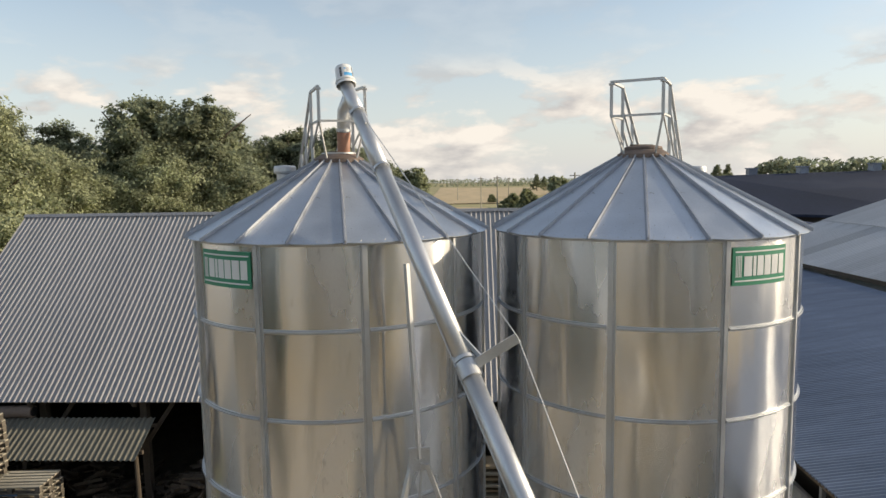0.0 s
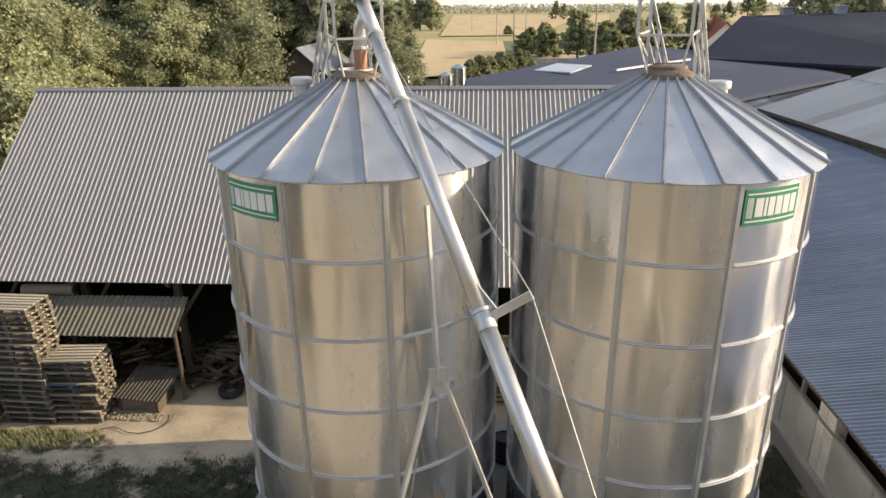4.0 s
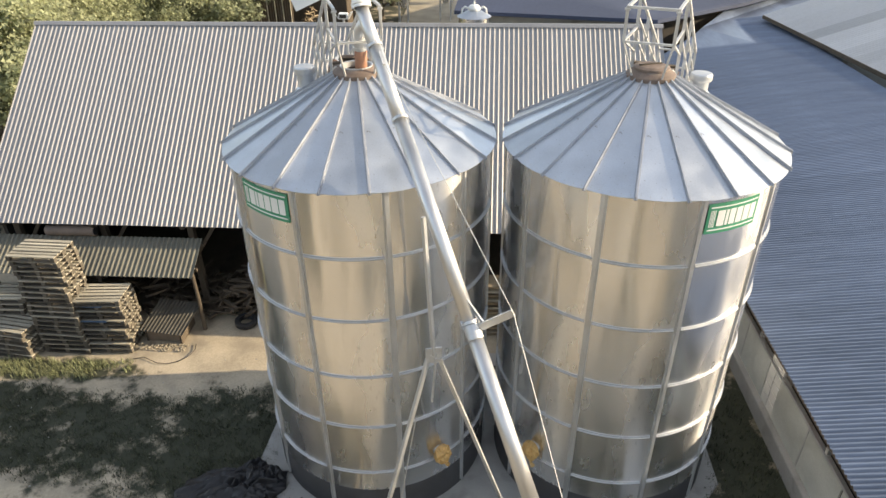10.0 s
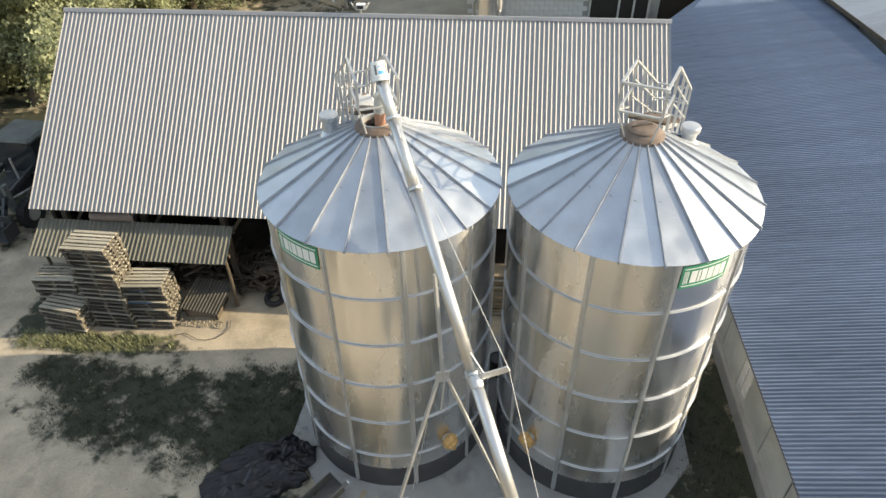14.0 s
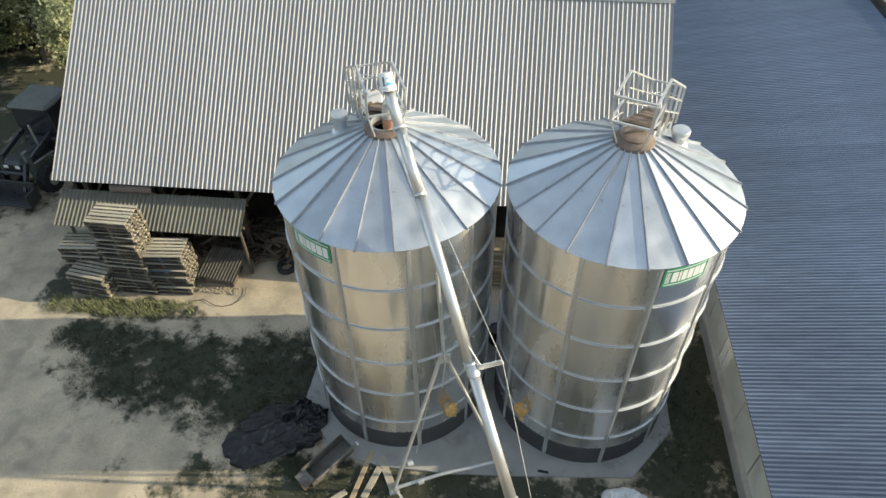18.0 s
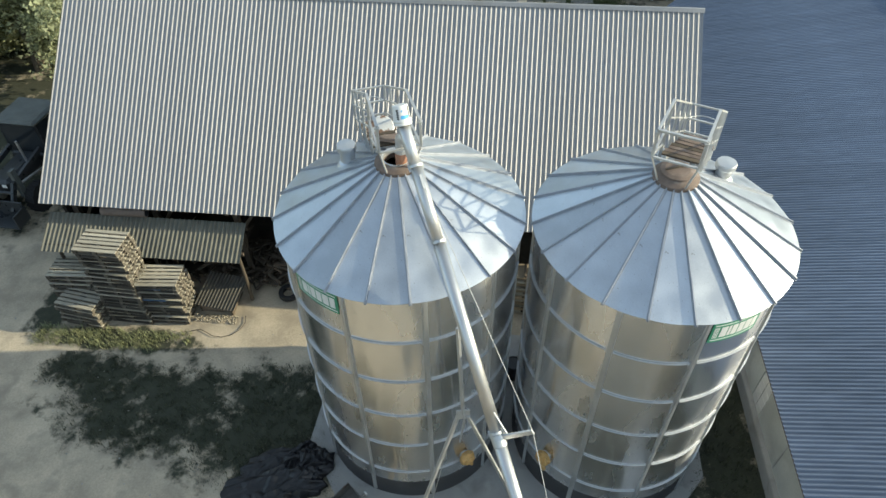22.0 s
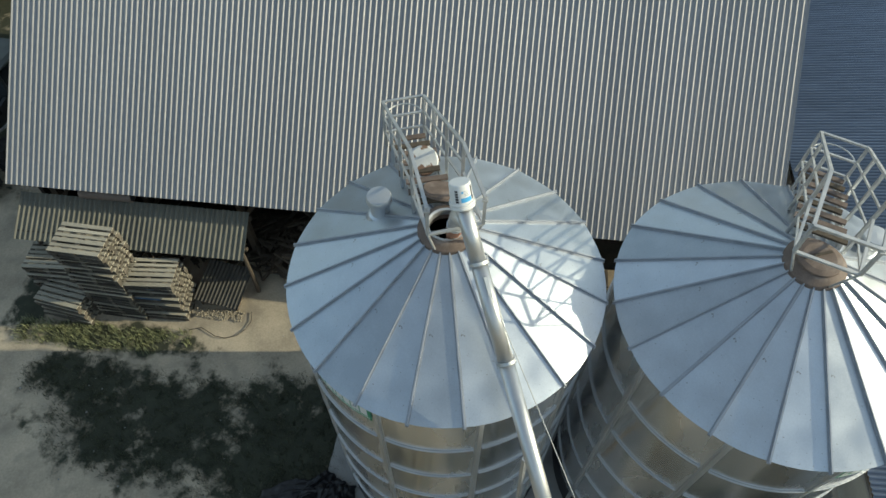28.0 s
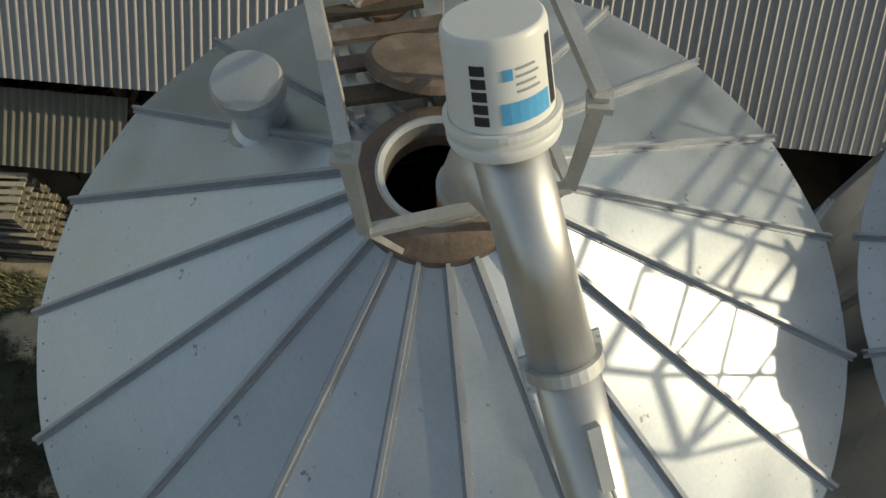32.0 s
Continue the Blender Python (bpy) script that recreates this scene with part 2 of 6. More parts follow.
timber_dark = material("weathered_timber", (0.095, 0.075, 0.055), 0.9, 0.0, 0.3, 4.0, 40, 0.3, stretch=(1, 1, 0.2))
# Pallet blocks and undersides: the stack fronts' shade is put into the colour
timber_shaded = material("shaded_pallet_timber", (0.115, 0.10, 0.08), 0.9, 0.0, 0.3, 4.0, 50, 0.25, per_object=0.5, stretch=(0.25, 1, 1))
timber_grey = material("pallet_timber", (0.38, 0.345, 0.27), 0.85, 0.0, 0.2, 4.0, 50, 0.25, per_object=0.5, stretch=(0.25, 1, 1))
plank_raw = material("raw_plank", (0.35, 0.275, 0.18), 0.8, 0.0, 0.2, 4.0, 50, 0.2, per_object=0.4)
render_wall = material("grey_render", (0.36, 0.36, 0.34), 0.9, 0.0, 0.10, 1.5, 40, 0.12, stain=(0.25, 0.245, 0.22), stain_scale=1.2)
# Near-black; also paints the dark of doorways and of the shed's eave gap
black_wall = material("near_black_boards", (0.03, 0.026, 0.022), 0.9, 0.0, 0.3, 2.0, 30, 0.2)
brick_white = material("white_brick", (0.66, 0.65, 0.62), 0.85, 0.0, 0.1, 3.0, 50, 0.1, per_object=0.12)
earth = material("trodden_earth", (0.36, 0.315, 0.24), 0.95, 0.0, 0.16, 0.7, 12, 0.35, stain=(0.27, 0.235, 0.18), stain_scale=0.5)
# Littered barn floor, its colour lowered further for the shade under the roof
dark_earth = material("shaded_littered_earth", (0.085, 0.07, 0.052), 0.95, 0.0, 0.3, 1.5, 14, 0.4, stain=(0.05, 0.042, 0.033), stain_scale=1.1)
plastic_black = material("black_film", (0.016, 0.016, 0.018), 0.36, 0.0, 0.3, 3.0, 40, spec=0.45)
plastic_white = material("white_plastic", (0.80, 0.80, 0.78), 0.4, 0.0, 0.03, 4.0, 40)
bag_white = material("woven_white_bag", (0.70, 0.71, 0.72), 0.75, 0.0, 0.08, 5.0, 120, 0.2)
yellow_film = material("yellow_bag", (0.60, 0.37, 0.14), 0.5, 0.0, 0.18, 8.0, 60, 0.2)
ink_black = material("black_print", (0.03, 0.03, 0.035), 0.5)
ink_blue = material("blue_print", (0.10, 0.42, 0.75), 0.45)
ink_grey = material("grey_print", (0.35, 0.36, 0.4), 0.5)
rubber = material("rubber", (0.025, 0.025, 0.026), 0.85, 0.0, 0.2, 8.0, 60)
bark = material("bark", (0.12, 0.095, 0.07), 0.95, 0.0, 0.3, 3.0, 30, 0.4, stretch=(1, 1, 0.3))
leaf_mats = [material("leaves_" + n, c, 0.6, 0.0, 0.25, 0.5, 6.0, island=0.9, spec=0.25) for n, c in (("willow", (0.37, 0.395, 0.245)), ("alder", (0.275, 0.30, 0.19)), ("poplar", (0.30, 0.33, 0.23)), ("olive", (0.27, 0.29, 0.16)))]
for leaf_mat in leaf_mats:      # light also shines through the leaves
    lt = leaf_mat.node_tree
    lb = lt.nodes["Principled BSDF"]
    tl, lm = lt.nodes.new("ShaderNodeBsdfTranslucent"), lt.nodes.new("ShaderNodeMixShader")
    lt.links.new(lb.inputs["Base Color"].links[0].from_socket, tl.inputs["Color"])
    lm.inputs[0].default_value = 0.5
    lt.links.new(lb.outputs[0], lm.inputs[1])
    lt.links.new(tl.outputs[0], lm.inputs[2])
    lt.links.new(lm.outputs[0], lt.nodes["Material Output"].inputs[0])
car_dark = material("dark_car_paint", (0.05, 0.055, 0.06), 0.35, 0.3, 0.1, 3.0, 30)
glass_dark = material("dark_glass", (0.03, 0.035, 0.04), 0.08, 0.0, 0.05)


def ground_material():
    """Sandy yard, with a dark mossy patch of grass round the silos, turning into meadow further off."""
    m = material("ground", (0.455, 0.385, 0.285), 0.95, 0.0, 0.26, 0.9, 22.0, 0.6, stain=(0.315, 0.27, 0.205), stain_scale=1.6, stain_edge=(0.50, 0.72))
    nt = m.node_tree
    bs = nt.nodes["Principled BSDF"]
    sand = bs.inputs["Base Color"].links[0].from_socket
    co = nt.nodes.new("ShaderNodeTexCoord")
    sp = nt.nodes.new("ShaderNodeSeparateXYZ")
    nt.links.new(co.outputs["Object"], sp.inputs[0])

    def math2(op, a, b=0.0, c=None):
        n = nt.nodes.new("ShaderNodeMath")
        n.operation = op
        for i, v in enumerate((a, b) if c is None else (a, b, c)):
            if isinstance(v, (int, float)):
                n.inputs[i].default_value = v
            else:
                nt.links.new(v, n.inputs[i])
        return n.outputs[0]

    def blob(cx, cy, rx, ry):
        dx = math2("DIVIDE", math2("SUBTRACT", sp.outputs[0], cx), rx)
        dy = math2("DIVIDE", math2("SUBTRACT", sp.outputs[1], cy), ry)
        return math2("SUBTRACT", 1.0, math2("ADD", math2("MULTIPLY", dx, dx), math2("MULTIPLY", dy, dy)))

    ragged = nt.nodes.new("ShaderNodeTexNoise")
    ragged.inputs["Scale"].default_value, ragged.inputs["Detail"].default_value, ragged.inputs["Roughness"].default_value = 1.1, 9.0, 0.68
    nt.links.new(co.outputs["Object"], ragged.inputs["Vector"])
    lot = blob(-3.2, -0.7, 3.3, 2.0)
    # the four patches beyond y = -9 are unseen, added to darken wall reflections
    for b in (blob(-6.5, -0.45, 3.0, 1.45), blob(-9.0, 0.5, 1.5, 0.7), blob(-10.9, 2.6, 0.6, 1.3), blob(-17, 12, 5.5, 7.5), blob(7.3, -1.0, 1.9, 7.0), blob(1.5, -3.6, 7.2, 1.5), blob(-8.7, 1.6, 2.6, 0.5), blob(-9, -9.5, 4, 2.6), blob(3.2, -11.5, 2.2, 2.6), blob(11, -13, 4, 2.5), blob(-2.5, -14.5, 2.0, 2.6), blob(-22, 22, 14, 14), blob(-6, 70, 60, 42), blob(4.6, 22.4, 4.6, 2.4), blob(-12.0, 25.0, 5.0, 3.0)):
        lot = math2("MAXIMUM", lot, b)
    edge = math2("MULTIPLY_ADD", ragged.outputs["Fac"], 4.8, -2.4)
    fac = math2("MULTIPLY", math2("ADD", math2("MINIMUM", lot, 1.15), edge), 1.8)
    cl = nt.nodes.new("ShaderNodeClamp")
    nt.links.new(fac, cl.inputs[0])
    tuft = nt.nodes.new("ShaderNodeTexNoise")
    tuft.inputs["Scale"].default_value, tuft.inputs["Detail"].default_value = 5.0, 8.0
    nt.links.new(co.outputs["Object"], tuft.inputs["Vector"])
    gr = nt.nodes.new("ShaderNodeMix")
    gr.data_type = "RGBA"
    gr.inputs["A"].default_value, gr.inputs["B"].default_value = (0.024, 0.027, 0.017, 1), (0.066, 0.070, 0.044, 1)
    nt.links.new(tuft.outputs["Fac"], gr.inputs["Factor"])
    mx = nt.nodes.new("ShaderNodeMix")
    mx.data_type = "RGBA"
    nt.links.new(cl.outputs[0], mx.inputs["Factor"])
    nt.links.new(sand, mx.inputs["A"])
    nt.links.new(gr.outputs["Result"], mx.inputs["B"])
    nt.links.new(mx.outputs["Result"], bs.inputs["Base Color"])
    return m


ground_mat = ground_material()
stubble = material("straw_stubble", (0.50, 0.385, 0.225), 0.95, 0.0, 0.12, 0.05, 1.0, stain=(0.42, 0.32, 0.17), stain_scale=0.03, stretch=(3, 0.4, 1))
meadow = material("meadow", (0.34, 0.30, 0.145), 0.95, 0.0, 0.2, 0.04, 1.0)
crop_green = material("green_crop", (0.10, 0.13, 0.055), 0.95, 0.0, 0.15, 0.2, 2.0)

# ---- building blocks ----


def root(name, m=None, **tags):
    ob = new(name)
    ob.empty_display_size = 0.1
    if m is not None:
        ob.matrix_world = m
    return tagged(ob, **tags)


def mesh_of(name, verts, faces, mat, smooth=False):
    me = bpy.data.meshes.new(name)
    me.from_pydata([tuple(v) for v in verts], [], faces)
    me.materials.append(mat)
    if smooth:
        me.polygons.foreach_set("use_smooth", [True] * len(me.polygons))
    me.update()
    return me


def part(name, bm, mat, parent=None, label="", m=None, smooth=False):
    """Links a bmesh, or a finished mesh, as one object under a thing or a part."""
    if isinstance(bm, bpy.types.Mesh):
        me = bm
    else:
        me = bpy.data.meshes.new(name)
        bm.normal_update()
        bm.to_mesh(me)
        bm.free()
        me.materials.append(mat)
        if smooth:
            me.polygons.foreach_set("use_smooth", [True] * len(me.polygons))
    ob = new(name, me)
    if parent is not None:
        ob.parent = parent
    if m is not None:
        ob.matrix_local = m
    if label:
        ob["label"] = label
    return ob


def box(x0, y0, z0, x1, y1, z1, bevel=0.0, bm=None):
    bm = bm or bmesh.new()
    vs = [bm.verts.new(p) for p in ((x0, y0, z0), (x1, y0, z0), (x1, y1, z0), (x0, y1, z0), (x0, y0, z1), (x1, y0, z1), (x1, y1, z1), (x0, y1, z1))]
    fs = [bm.faces.new([vs[i] for i in f]) for f in ((3, 2, 1, 0), (4, 5, 6, 7), (0, 1, 5, 4), (1, 2, 6, 5), (2, 3, 7, 6), (3, 0, 4, 7))]
    if bevel:
        bmesh.ops.bevel(bm, geom=list({e for f in fs for e in f.edges}), offset=bevel, segments=1, affect="EDGES")
    return bm


def bar(a, b, w, h=None, bm=None, up=(0, 0, 1), roll=0.0):
    """A square bar from a to b, w wide and h high."""
    a, b = Vector(a), Vector(b)
    d = (b - a).normalized()
    s = d.cross(Vector(up))
    if s.length < 1e-4:
        s = d.cross(Vector((0, 1, 0)))
    s.normalize()
    u = s.cross(d)
    bm = bm or bmesh.new()
    h = h or w
    ring = []
    for p in (a, b):
        ring.append([bm.verts.new(p + s * (i * w / 2) + u * (j * h / 2)) for i, j in ((-1, -1), (1, -1), (1, 1), (-1, 1))])
    for k in range(4):
        bm.faces.new((ring[0][k], ring[0][(k + 1) % 4], ring[1][(k + 1) % 4], ring[1][k]))
    bm.faces.new(ring[0][::-1])
    bm.faces.new(ring[1])
    return bm


def tube(points, r, n=12, bm=None, caps=True):
    """A round tube through the points; r is one radius or one for each point."""
    bm = bm or bmesh.new()
    pts = [Vector(p) for p in points]
    rs = r if isinstance(r, (list, tuple)) else [r] * len(pts)
    rings, side = [], None
    for i, p in enumerate(pts):
        d = (pts[min(i + 1, len(pts) - 1)] - pts[max(i - 1, 0)]).normalized()
        if side is None:
            side = d.cross(Vector((0, 0, 1)))
            if side.length < 1e-3:
                side = d.cross(Vector((0, 1, 0)))
        side = (side - d * side.dot(d)).normalized()
        other = d.cross(side)
        rings.append([bm.verts.new(p + (side * math.cos(2 * math.pi * k / n) + other * math.sin(2 * math.pi * k / n)) * rs[i]) for k in range(n)])
    for a, b in zip(rings, rings[1:]):
        for k in range(n):
            bm.faces.new((a[k], a[(k + 1) % n], b[(k + 1) % n], b[k]))
    if caps:
        bm.faces.new(rings[0][::-1])
        bm.faces.new(rings[-1])
    return bm


def lathe(profile, n=40, bm=None, a0=0.0, a1=2 * math.pi, close=True):
    """A profile of (r, z) turned round the z axis."""
    bm = bm or bmesh.new()
    rings = [[bm.verts.new((r * math.sin(a0 + (a1 - a0) * k / n), -r * math.cos(a0 + (a1 - a0) * k / n), z)) for r, z in profile] for k in range(n if close else n + 1)]
    for k in range(n):
        a, b = rings[k], rings[(k + 1) % len(rings)]
        for i in range(len(profile) - 1):
            bm.faces.new((a[i], b[i], b[i + 1], a[i + 1]))
    return bm


def corrugated(length, width, pitch, depth, sharp=0.5, thick=0.012, step=8, flat=False):
    """A corrugated sheet: waves along x over width, running along y over length, with a real thickness."""
    n = int(round(width / pitch)) * step
    verts, faces = [], []
    for j in range(2):
        for side in (0, 1):
            for i in range(n + 1):
                ph = 2 * math.pi * i / step
                c = math.cos(ph)
                z = depth / 2 * math.copysign(abs(c) ** sharp, c) - thick * side
                if flat:
                    z = depth * max(0.0, c) ** sharp - depth / 2 - thick * side
                verts.append((width * i / n, length * j, z))
    s = n + 1
    for i in range(n):
        faces.append((i, i + 1, 2 * s + i + 1, 2 * s + i))
        faces.append((s + i, 3 * s + i, 3 * s + i + 1, s + i + 1))
        faces.append((i, s + i, s + i + 1, i + 1))
        faces.append((2 * s + i, 2 * s + i + 1, 3 * s + i + 1, 3 * s + i))
    for i in (0, n):
        faces.append((i, 2 * s + i, 3 * s + i, s + i))
    return verts, faces


def placed(name, parent, me, m, label=""):
    ob = new(name, me)
    ob.parent = parent
    ob.matrix_local = m
    if label:
        ob["label"] = label
    return ob


def land(x, y):
    r = max(0.0, y - 25.0)
    return -0.007 * r - 0.004 * x * min(1.0, r / 60.0)


# ---- the land ----
def land_mesh():
    xs = [-2500, -900, -400, -200, -100, -60, -40, -30, -24] + [-20 + 1.0 * i for i in range(37)] + [18, 22, 30, 45, 70, 120, 220, 420, 900, 2500]
    ys = [-400, -120, -50, -30, -20, -14] + [-10 + 1.0 * i for i in range(25)] + [16, 18, 20, 22, 25, 28, 32, 38, 46, 58, 72, 85, 110, 150, 220, 320, 480, 760, 1200, 2000, 4000]
    verts = []
    for y in ys:
        for x in xs:
            bumpy = 0.03 * noise.noise((x * 0.6, y * 0.6, 0.3)) if abs(x) < 25 and -12 < y < 25 else 0.0
            verts.append((x, y, land(x, y) + bumpy - 0.02))
    n = len(xs)
    faces = [(j * n + i, j * n + i + 1, (j + 1) * n + i + 1, (j + 1) * n + i) for j in range(len(ys) - 1) for i in range(n - 1)]
    return mesh_of("ground", verts, faces, ground_mat, True)


tagged(new("ground", land_mesh()), "sandy farmyard ground with dark mossy grass patches", "ground", kind="structure")


def field(name, pts, mat, label, lift=0.12):
    cx, cy = sum(p[0] for p in pts) / len(pts), sum(p[1] for p in pts) / len(pts)
    bm = bmesh.new()
    f = bm.faces.new([bm.verts.new((x, y, 0)) for x, y in pts])
    bmesh.ops.triangulate(bm, faces=[f])
    bmesh.ops.subdivide_edges(bm, edges=bm.edges[:], cuts=7, use_grid_fill=True)
    for v in bm.verts:
        v.co.z = land(v.co.x, v.co.y) + lift + 0.0015 * max(0, v.co.y)
    return tagged(part(name, bm, mat), label, "field", kind="structure")


field("meadow", [(-1500, 150), (-300, 120), (-60, 130), (60, 120), (400, 140), (1500, 160), (1500, 1500), (-1500, 1500)], meadow, "green meadow land beyond the fields", 0.02)
field("stubble_field", [(-8, 75), (-13.5, 176), (7, 166), (6, 100), (0, 92), (-2.5, 79)], stubble, "harvested stubble field in pale straw yellow", 0.2)
field("crop_strip", [(6.9, 165), (11.5, 166), (9.6, 110), (6.3, 106)], crop_green, "narrow strip of dark green crop rows", 0.24)
field("stubble_field", [(-11, 196), (-26, 640), (110, 600), (62, 330), (48, 360), (15, 198)], stubble, "wide straw-yellow harvested field on the rise", 0.3)
field("stubble_field", [(84, 310), (104, 280), (160, 300), (320, 840), (230, 800)], stubble, "distant straw-yellow field", 0.4)
# unseen field added before the yard; the steel walls mirror its yellow
field("stubble_field", [(-160, -17), (160, -17), (260, -300), (-260, -300)], stubble, "straw-yellow field before the farmyard, added out of view for reflections", 0.06)
field("crop_field", [(-70, 340), (-28, 345), (-40, 640), (-150, 620)], crop_green, "distant green field", 0.4)

# ---- the two silos ----
R, ROW, WALL_TOP, EDGE_R, EDGE_Z, RING_R, RING_Z = 2.17, 1.16, 6.99, 2.25, 6.955, 0.315, 8.0
BX = 4.61
ROOF_SLOPE = (RING_Z - EDGE_Z) / (EDGE_R - RING_R)


def arc_panel(name, a, z0, z1, r, thick, mat, n=10):
    """A rolled sheet with a real thickness: smooth skins, crisp cut edges."""
    bm = bmesh.new()
    cols = []
    for i in range(n + 1):
        ang = -a / 2 + a * i / n
        cols.append([bm.verts.new((rr * math.sin(ang), -rr * math.cos(ang), z)) for rr, z in ((r, z0), (r, z1), (r - thick, z1), (r - thick, z0))])
    for p, q in zip(cols, cols[1:]):
        for k in range(4):
            bm.faces.new((p[k], q[k], q[(k + 1) % 4], p[(k + 1) % 4]))
    bm.faces.new(cols[0][::-1])
    bm.faces.new(cols[-1])
    bmesh.ops.recalc_face_normals(bm, faces=bm.faces[:])
    for f in bm.faces:
        f.smooth = True
    for e in bm.edges:
        if len(e.link_faces) == 2 and e.link_faces[0].normal.dot(e.link_faces[1].normal) < 0.7:
            e.smooth = False
    me = bpy.data.meshes.new(name)
    bm.to_mesh(me)
    bm.free()
    me.materials.append(mat)
    return me


def roof_panel_mesh():
    """A flat tapered sheet between two ribs, cut to a round eave."""
    half, across = math.pi / 20, 6
    near = EDGE_R * math.cos(half)
    bm = bmesh.new()
    skins = []
    for drop in (0.0, 0.006):
        skin = []
        for i in range(across + 1):
            t = math.tan(half * (2 * i / across - 1))
            outer = (EDGE_R + 0.004) * math.cos(math.atan(t))
            col = []
            for y in (outer, 1.2, (RING_R - 0.03) * math.cos(half)):
                z = EDGE_Z + (near - y) * ROOF_SLOPE / math.cos(half)
                col.append(bm.verts.new((y * t, -y, z - drop)))
            skin.append(col)
        skins.append(skin)
    top, low = skins
    for i in range(across):
        for j in range(2):
            bm.faces.new((top[i][j], top[i + 1][j], top[i + 1][j + 1], top[i][j + 1]))
            bm.faces.new((low[i + 1][j], low[i][j], low[i][j + 1], low[i + 1][j + 1]))
        for j in (0, 2):
            bm.faces.new((top[i][j], top[i + 1][j], low[i + 1][j], low[i][j]))
    for i in (0, across):
        for j in range(2):
            bm.faces.new((top[i][j], top[i][j + 1], low[i][j + 1], low[i][j]))
    bmesh.ops.recalc_face_normals(bm, faces=bm.faces[:])
    me = bpy.data.meshes.new("roof_panel")
    bm.to_mesh(me)
    bm.free()
    me.materials.append(galv_roof)
    return me


def roof_rib_mesh():
    """A folded standing seam: a flat foot and an upright fin, running from the collar to just past the eave."""
    bm = bmesh.new()
    for w, h in ((0.05, 0.006), (0.018, 0.046)):
        pts = []
        for r in (EDGE_R + 0.035, RING_R + 0.01):
            z = EDGE_Z + ROOF_SLOPE * (EDGE_R - r)
            pts.append([bm.verts.new((s * w / 2, -r, z + q)) for s, q in ((-1, -0.004), (1, -0.004), (1, h), (-1, h))])
        for k in range(4):
            bm.faces.new((pts[0][k], pts[0][(k + 1) % 4], pts[1][(k + 1) % 4], pts[1][k]))
        bm.faces.new(pts[0][::-1])
        bm.faces.new(pts[1])
    me = bpy.data.meshes.new("roof_rib")
    bm.normal_update()
    bm.to_mesh(me)
    bm.free()
    me.materials.append(roof_rib_zinc)
    return me


PANEL = {}
for row in range(6):
    z1 = WALL_TOP - row * ROW - (0.03 if row == 0 else 0)
    z0 = max(0.03, WALL_TOP - row * ROW - ROW)
    PANEL[row] = arc_panel("wall_panel", math.pi / 5, z0 + 0.002, z1 - 0.002, R, 0.006, galv_wall)
ROOF_PANEL, ROOF_RIB = roof_panel_mesh(), roof_rib_mesh()


def upright_mesh():
    """A hat-shaped post that covers the joint of two sheets, with its row of bolts."""
    bm = bmesh.new()
    box(-0.05, -R - 0.008, 0.08, 0.05, -R + 0.004, WALL_TOP - 0.07, bm=bm)
    box(-0.022, -R - 0.034, 0.05, 0.022, -R - 0.006, WALL_TOP - 0.08, bm=bm)
    for i in range(48):
        z = 0.3 + 0.138 * i
        for x in (-0.037, 0.037):
            box(x - 0.007, -R - 0.016, z - 0.007, x + 0.007, -R - 0.006, z + 0.007, bm=bm)
    me = bpy.data.meshes.new("upright")
    bm.normal_update()
    bm.to_mesh(me)
    bm.free()
    me.materials.append(galv_trim)
    return me


UPRIGHT = upright_mesh()


def ring_mesh(z):
    """A folded stiffening strip that bridges one sheet, from upright to upright."""
    prof = [(R - 0.002, z - 0.028), (R + 0.008, z - 0.028), (R + 0.010, z - 0.007), (R + 0.034, z - 0.004), (R + 0.034, z + 0.005), (R + 0.010, z + 0.007), (R + 0.008, z + 0.028), (R - 0.002, z + 0.028)]
    half = radians(18) - 0.06 / R
    bm = lathe(prof, 10, a0=-half, a1=half, close=False)
    for i in range(14):
        a = -half + 0.02 + (2 * half - 0.04) * i / 13
        c = Vector(((R + 0.022) * math.sin(a), -(R + 0.022) * math.cos(a), z + 0.008))
        box(c.x - 0.007, c.y - 0.007, c.z - 0.003, c.x + 0.007, c.y + 0.007, c.z + 0.006, bm=bm)
    me = bpy.data.meshes.new("ring_strip")
    bm.normal_update()
    bm.to_mesh(me)
    bm.free()
    me.materials.append(galv_trim)
    return me


RINGS = [ring_mesh(WALL_TOP - k * ROW) for k in range(1, 6)]


def screw_head(bm, x, y, z, r=0.008):
    low = [bm.verts.new((x + r * math.cos(t), y + r * math.sin(t), z - 0.004)) for t in (0, 1.57, 3.14, 4.71)]
    top = [bm.verts.new((x + 0.6 * r * math.cos(t), y + 0.6 * r * math.sin(t), z + 0.007)) for t in (0, 1.57, 3.14, 4.71)]
    bm.faces.new(top)
    for i in range(4):
        bm.faces.new((low[i], low[(i + 1) % 4], top[(i + 1) % 4], top[i]))


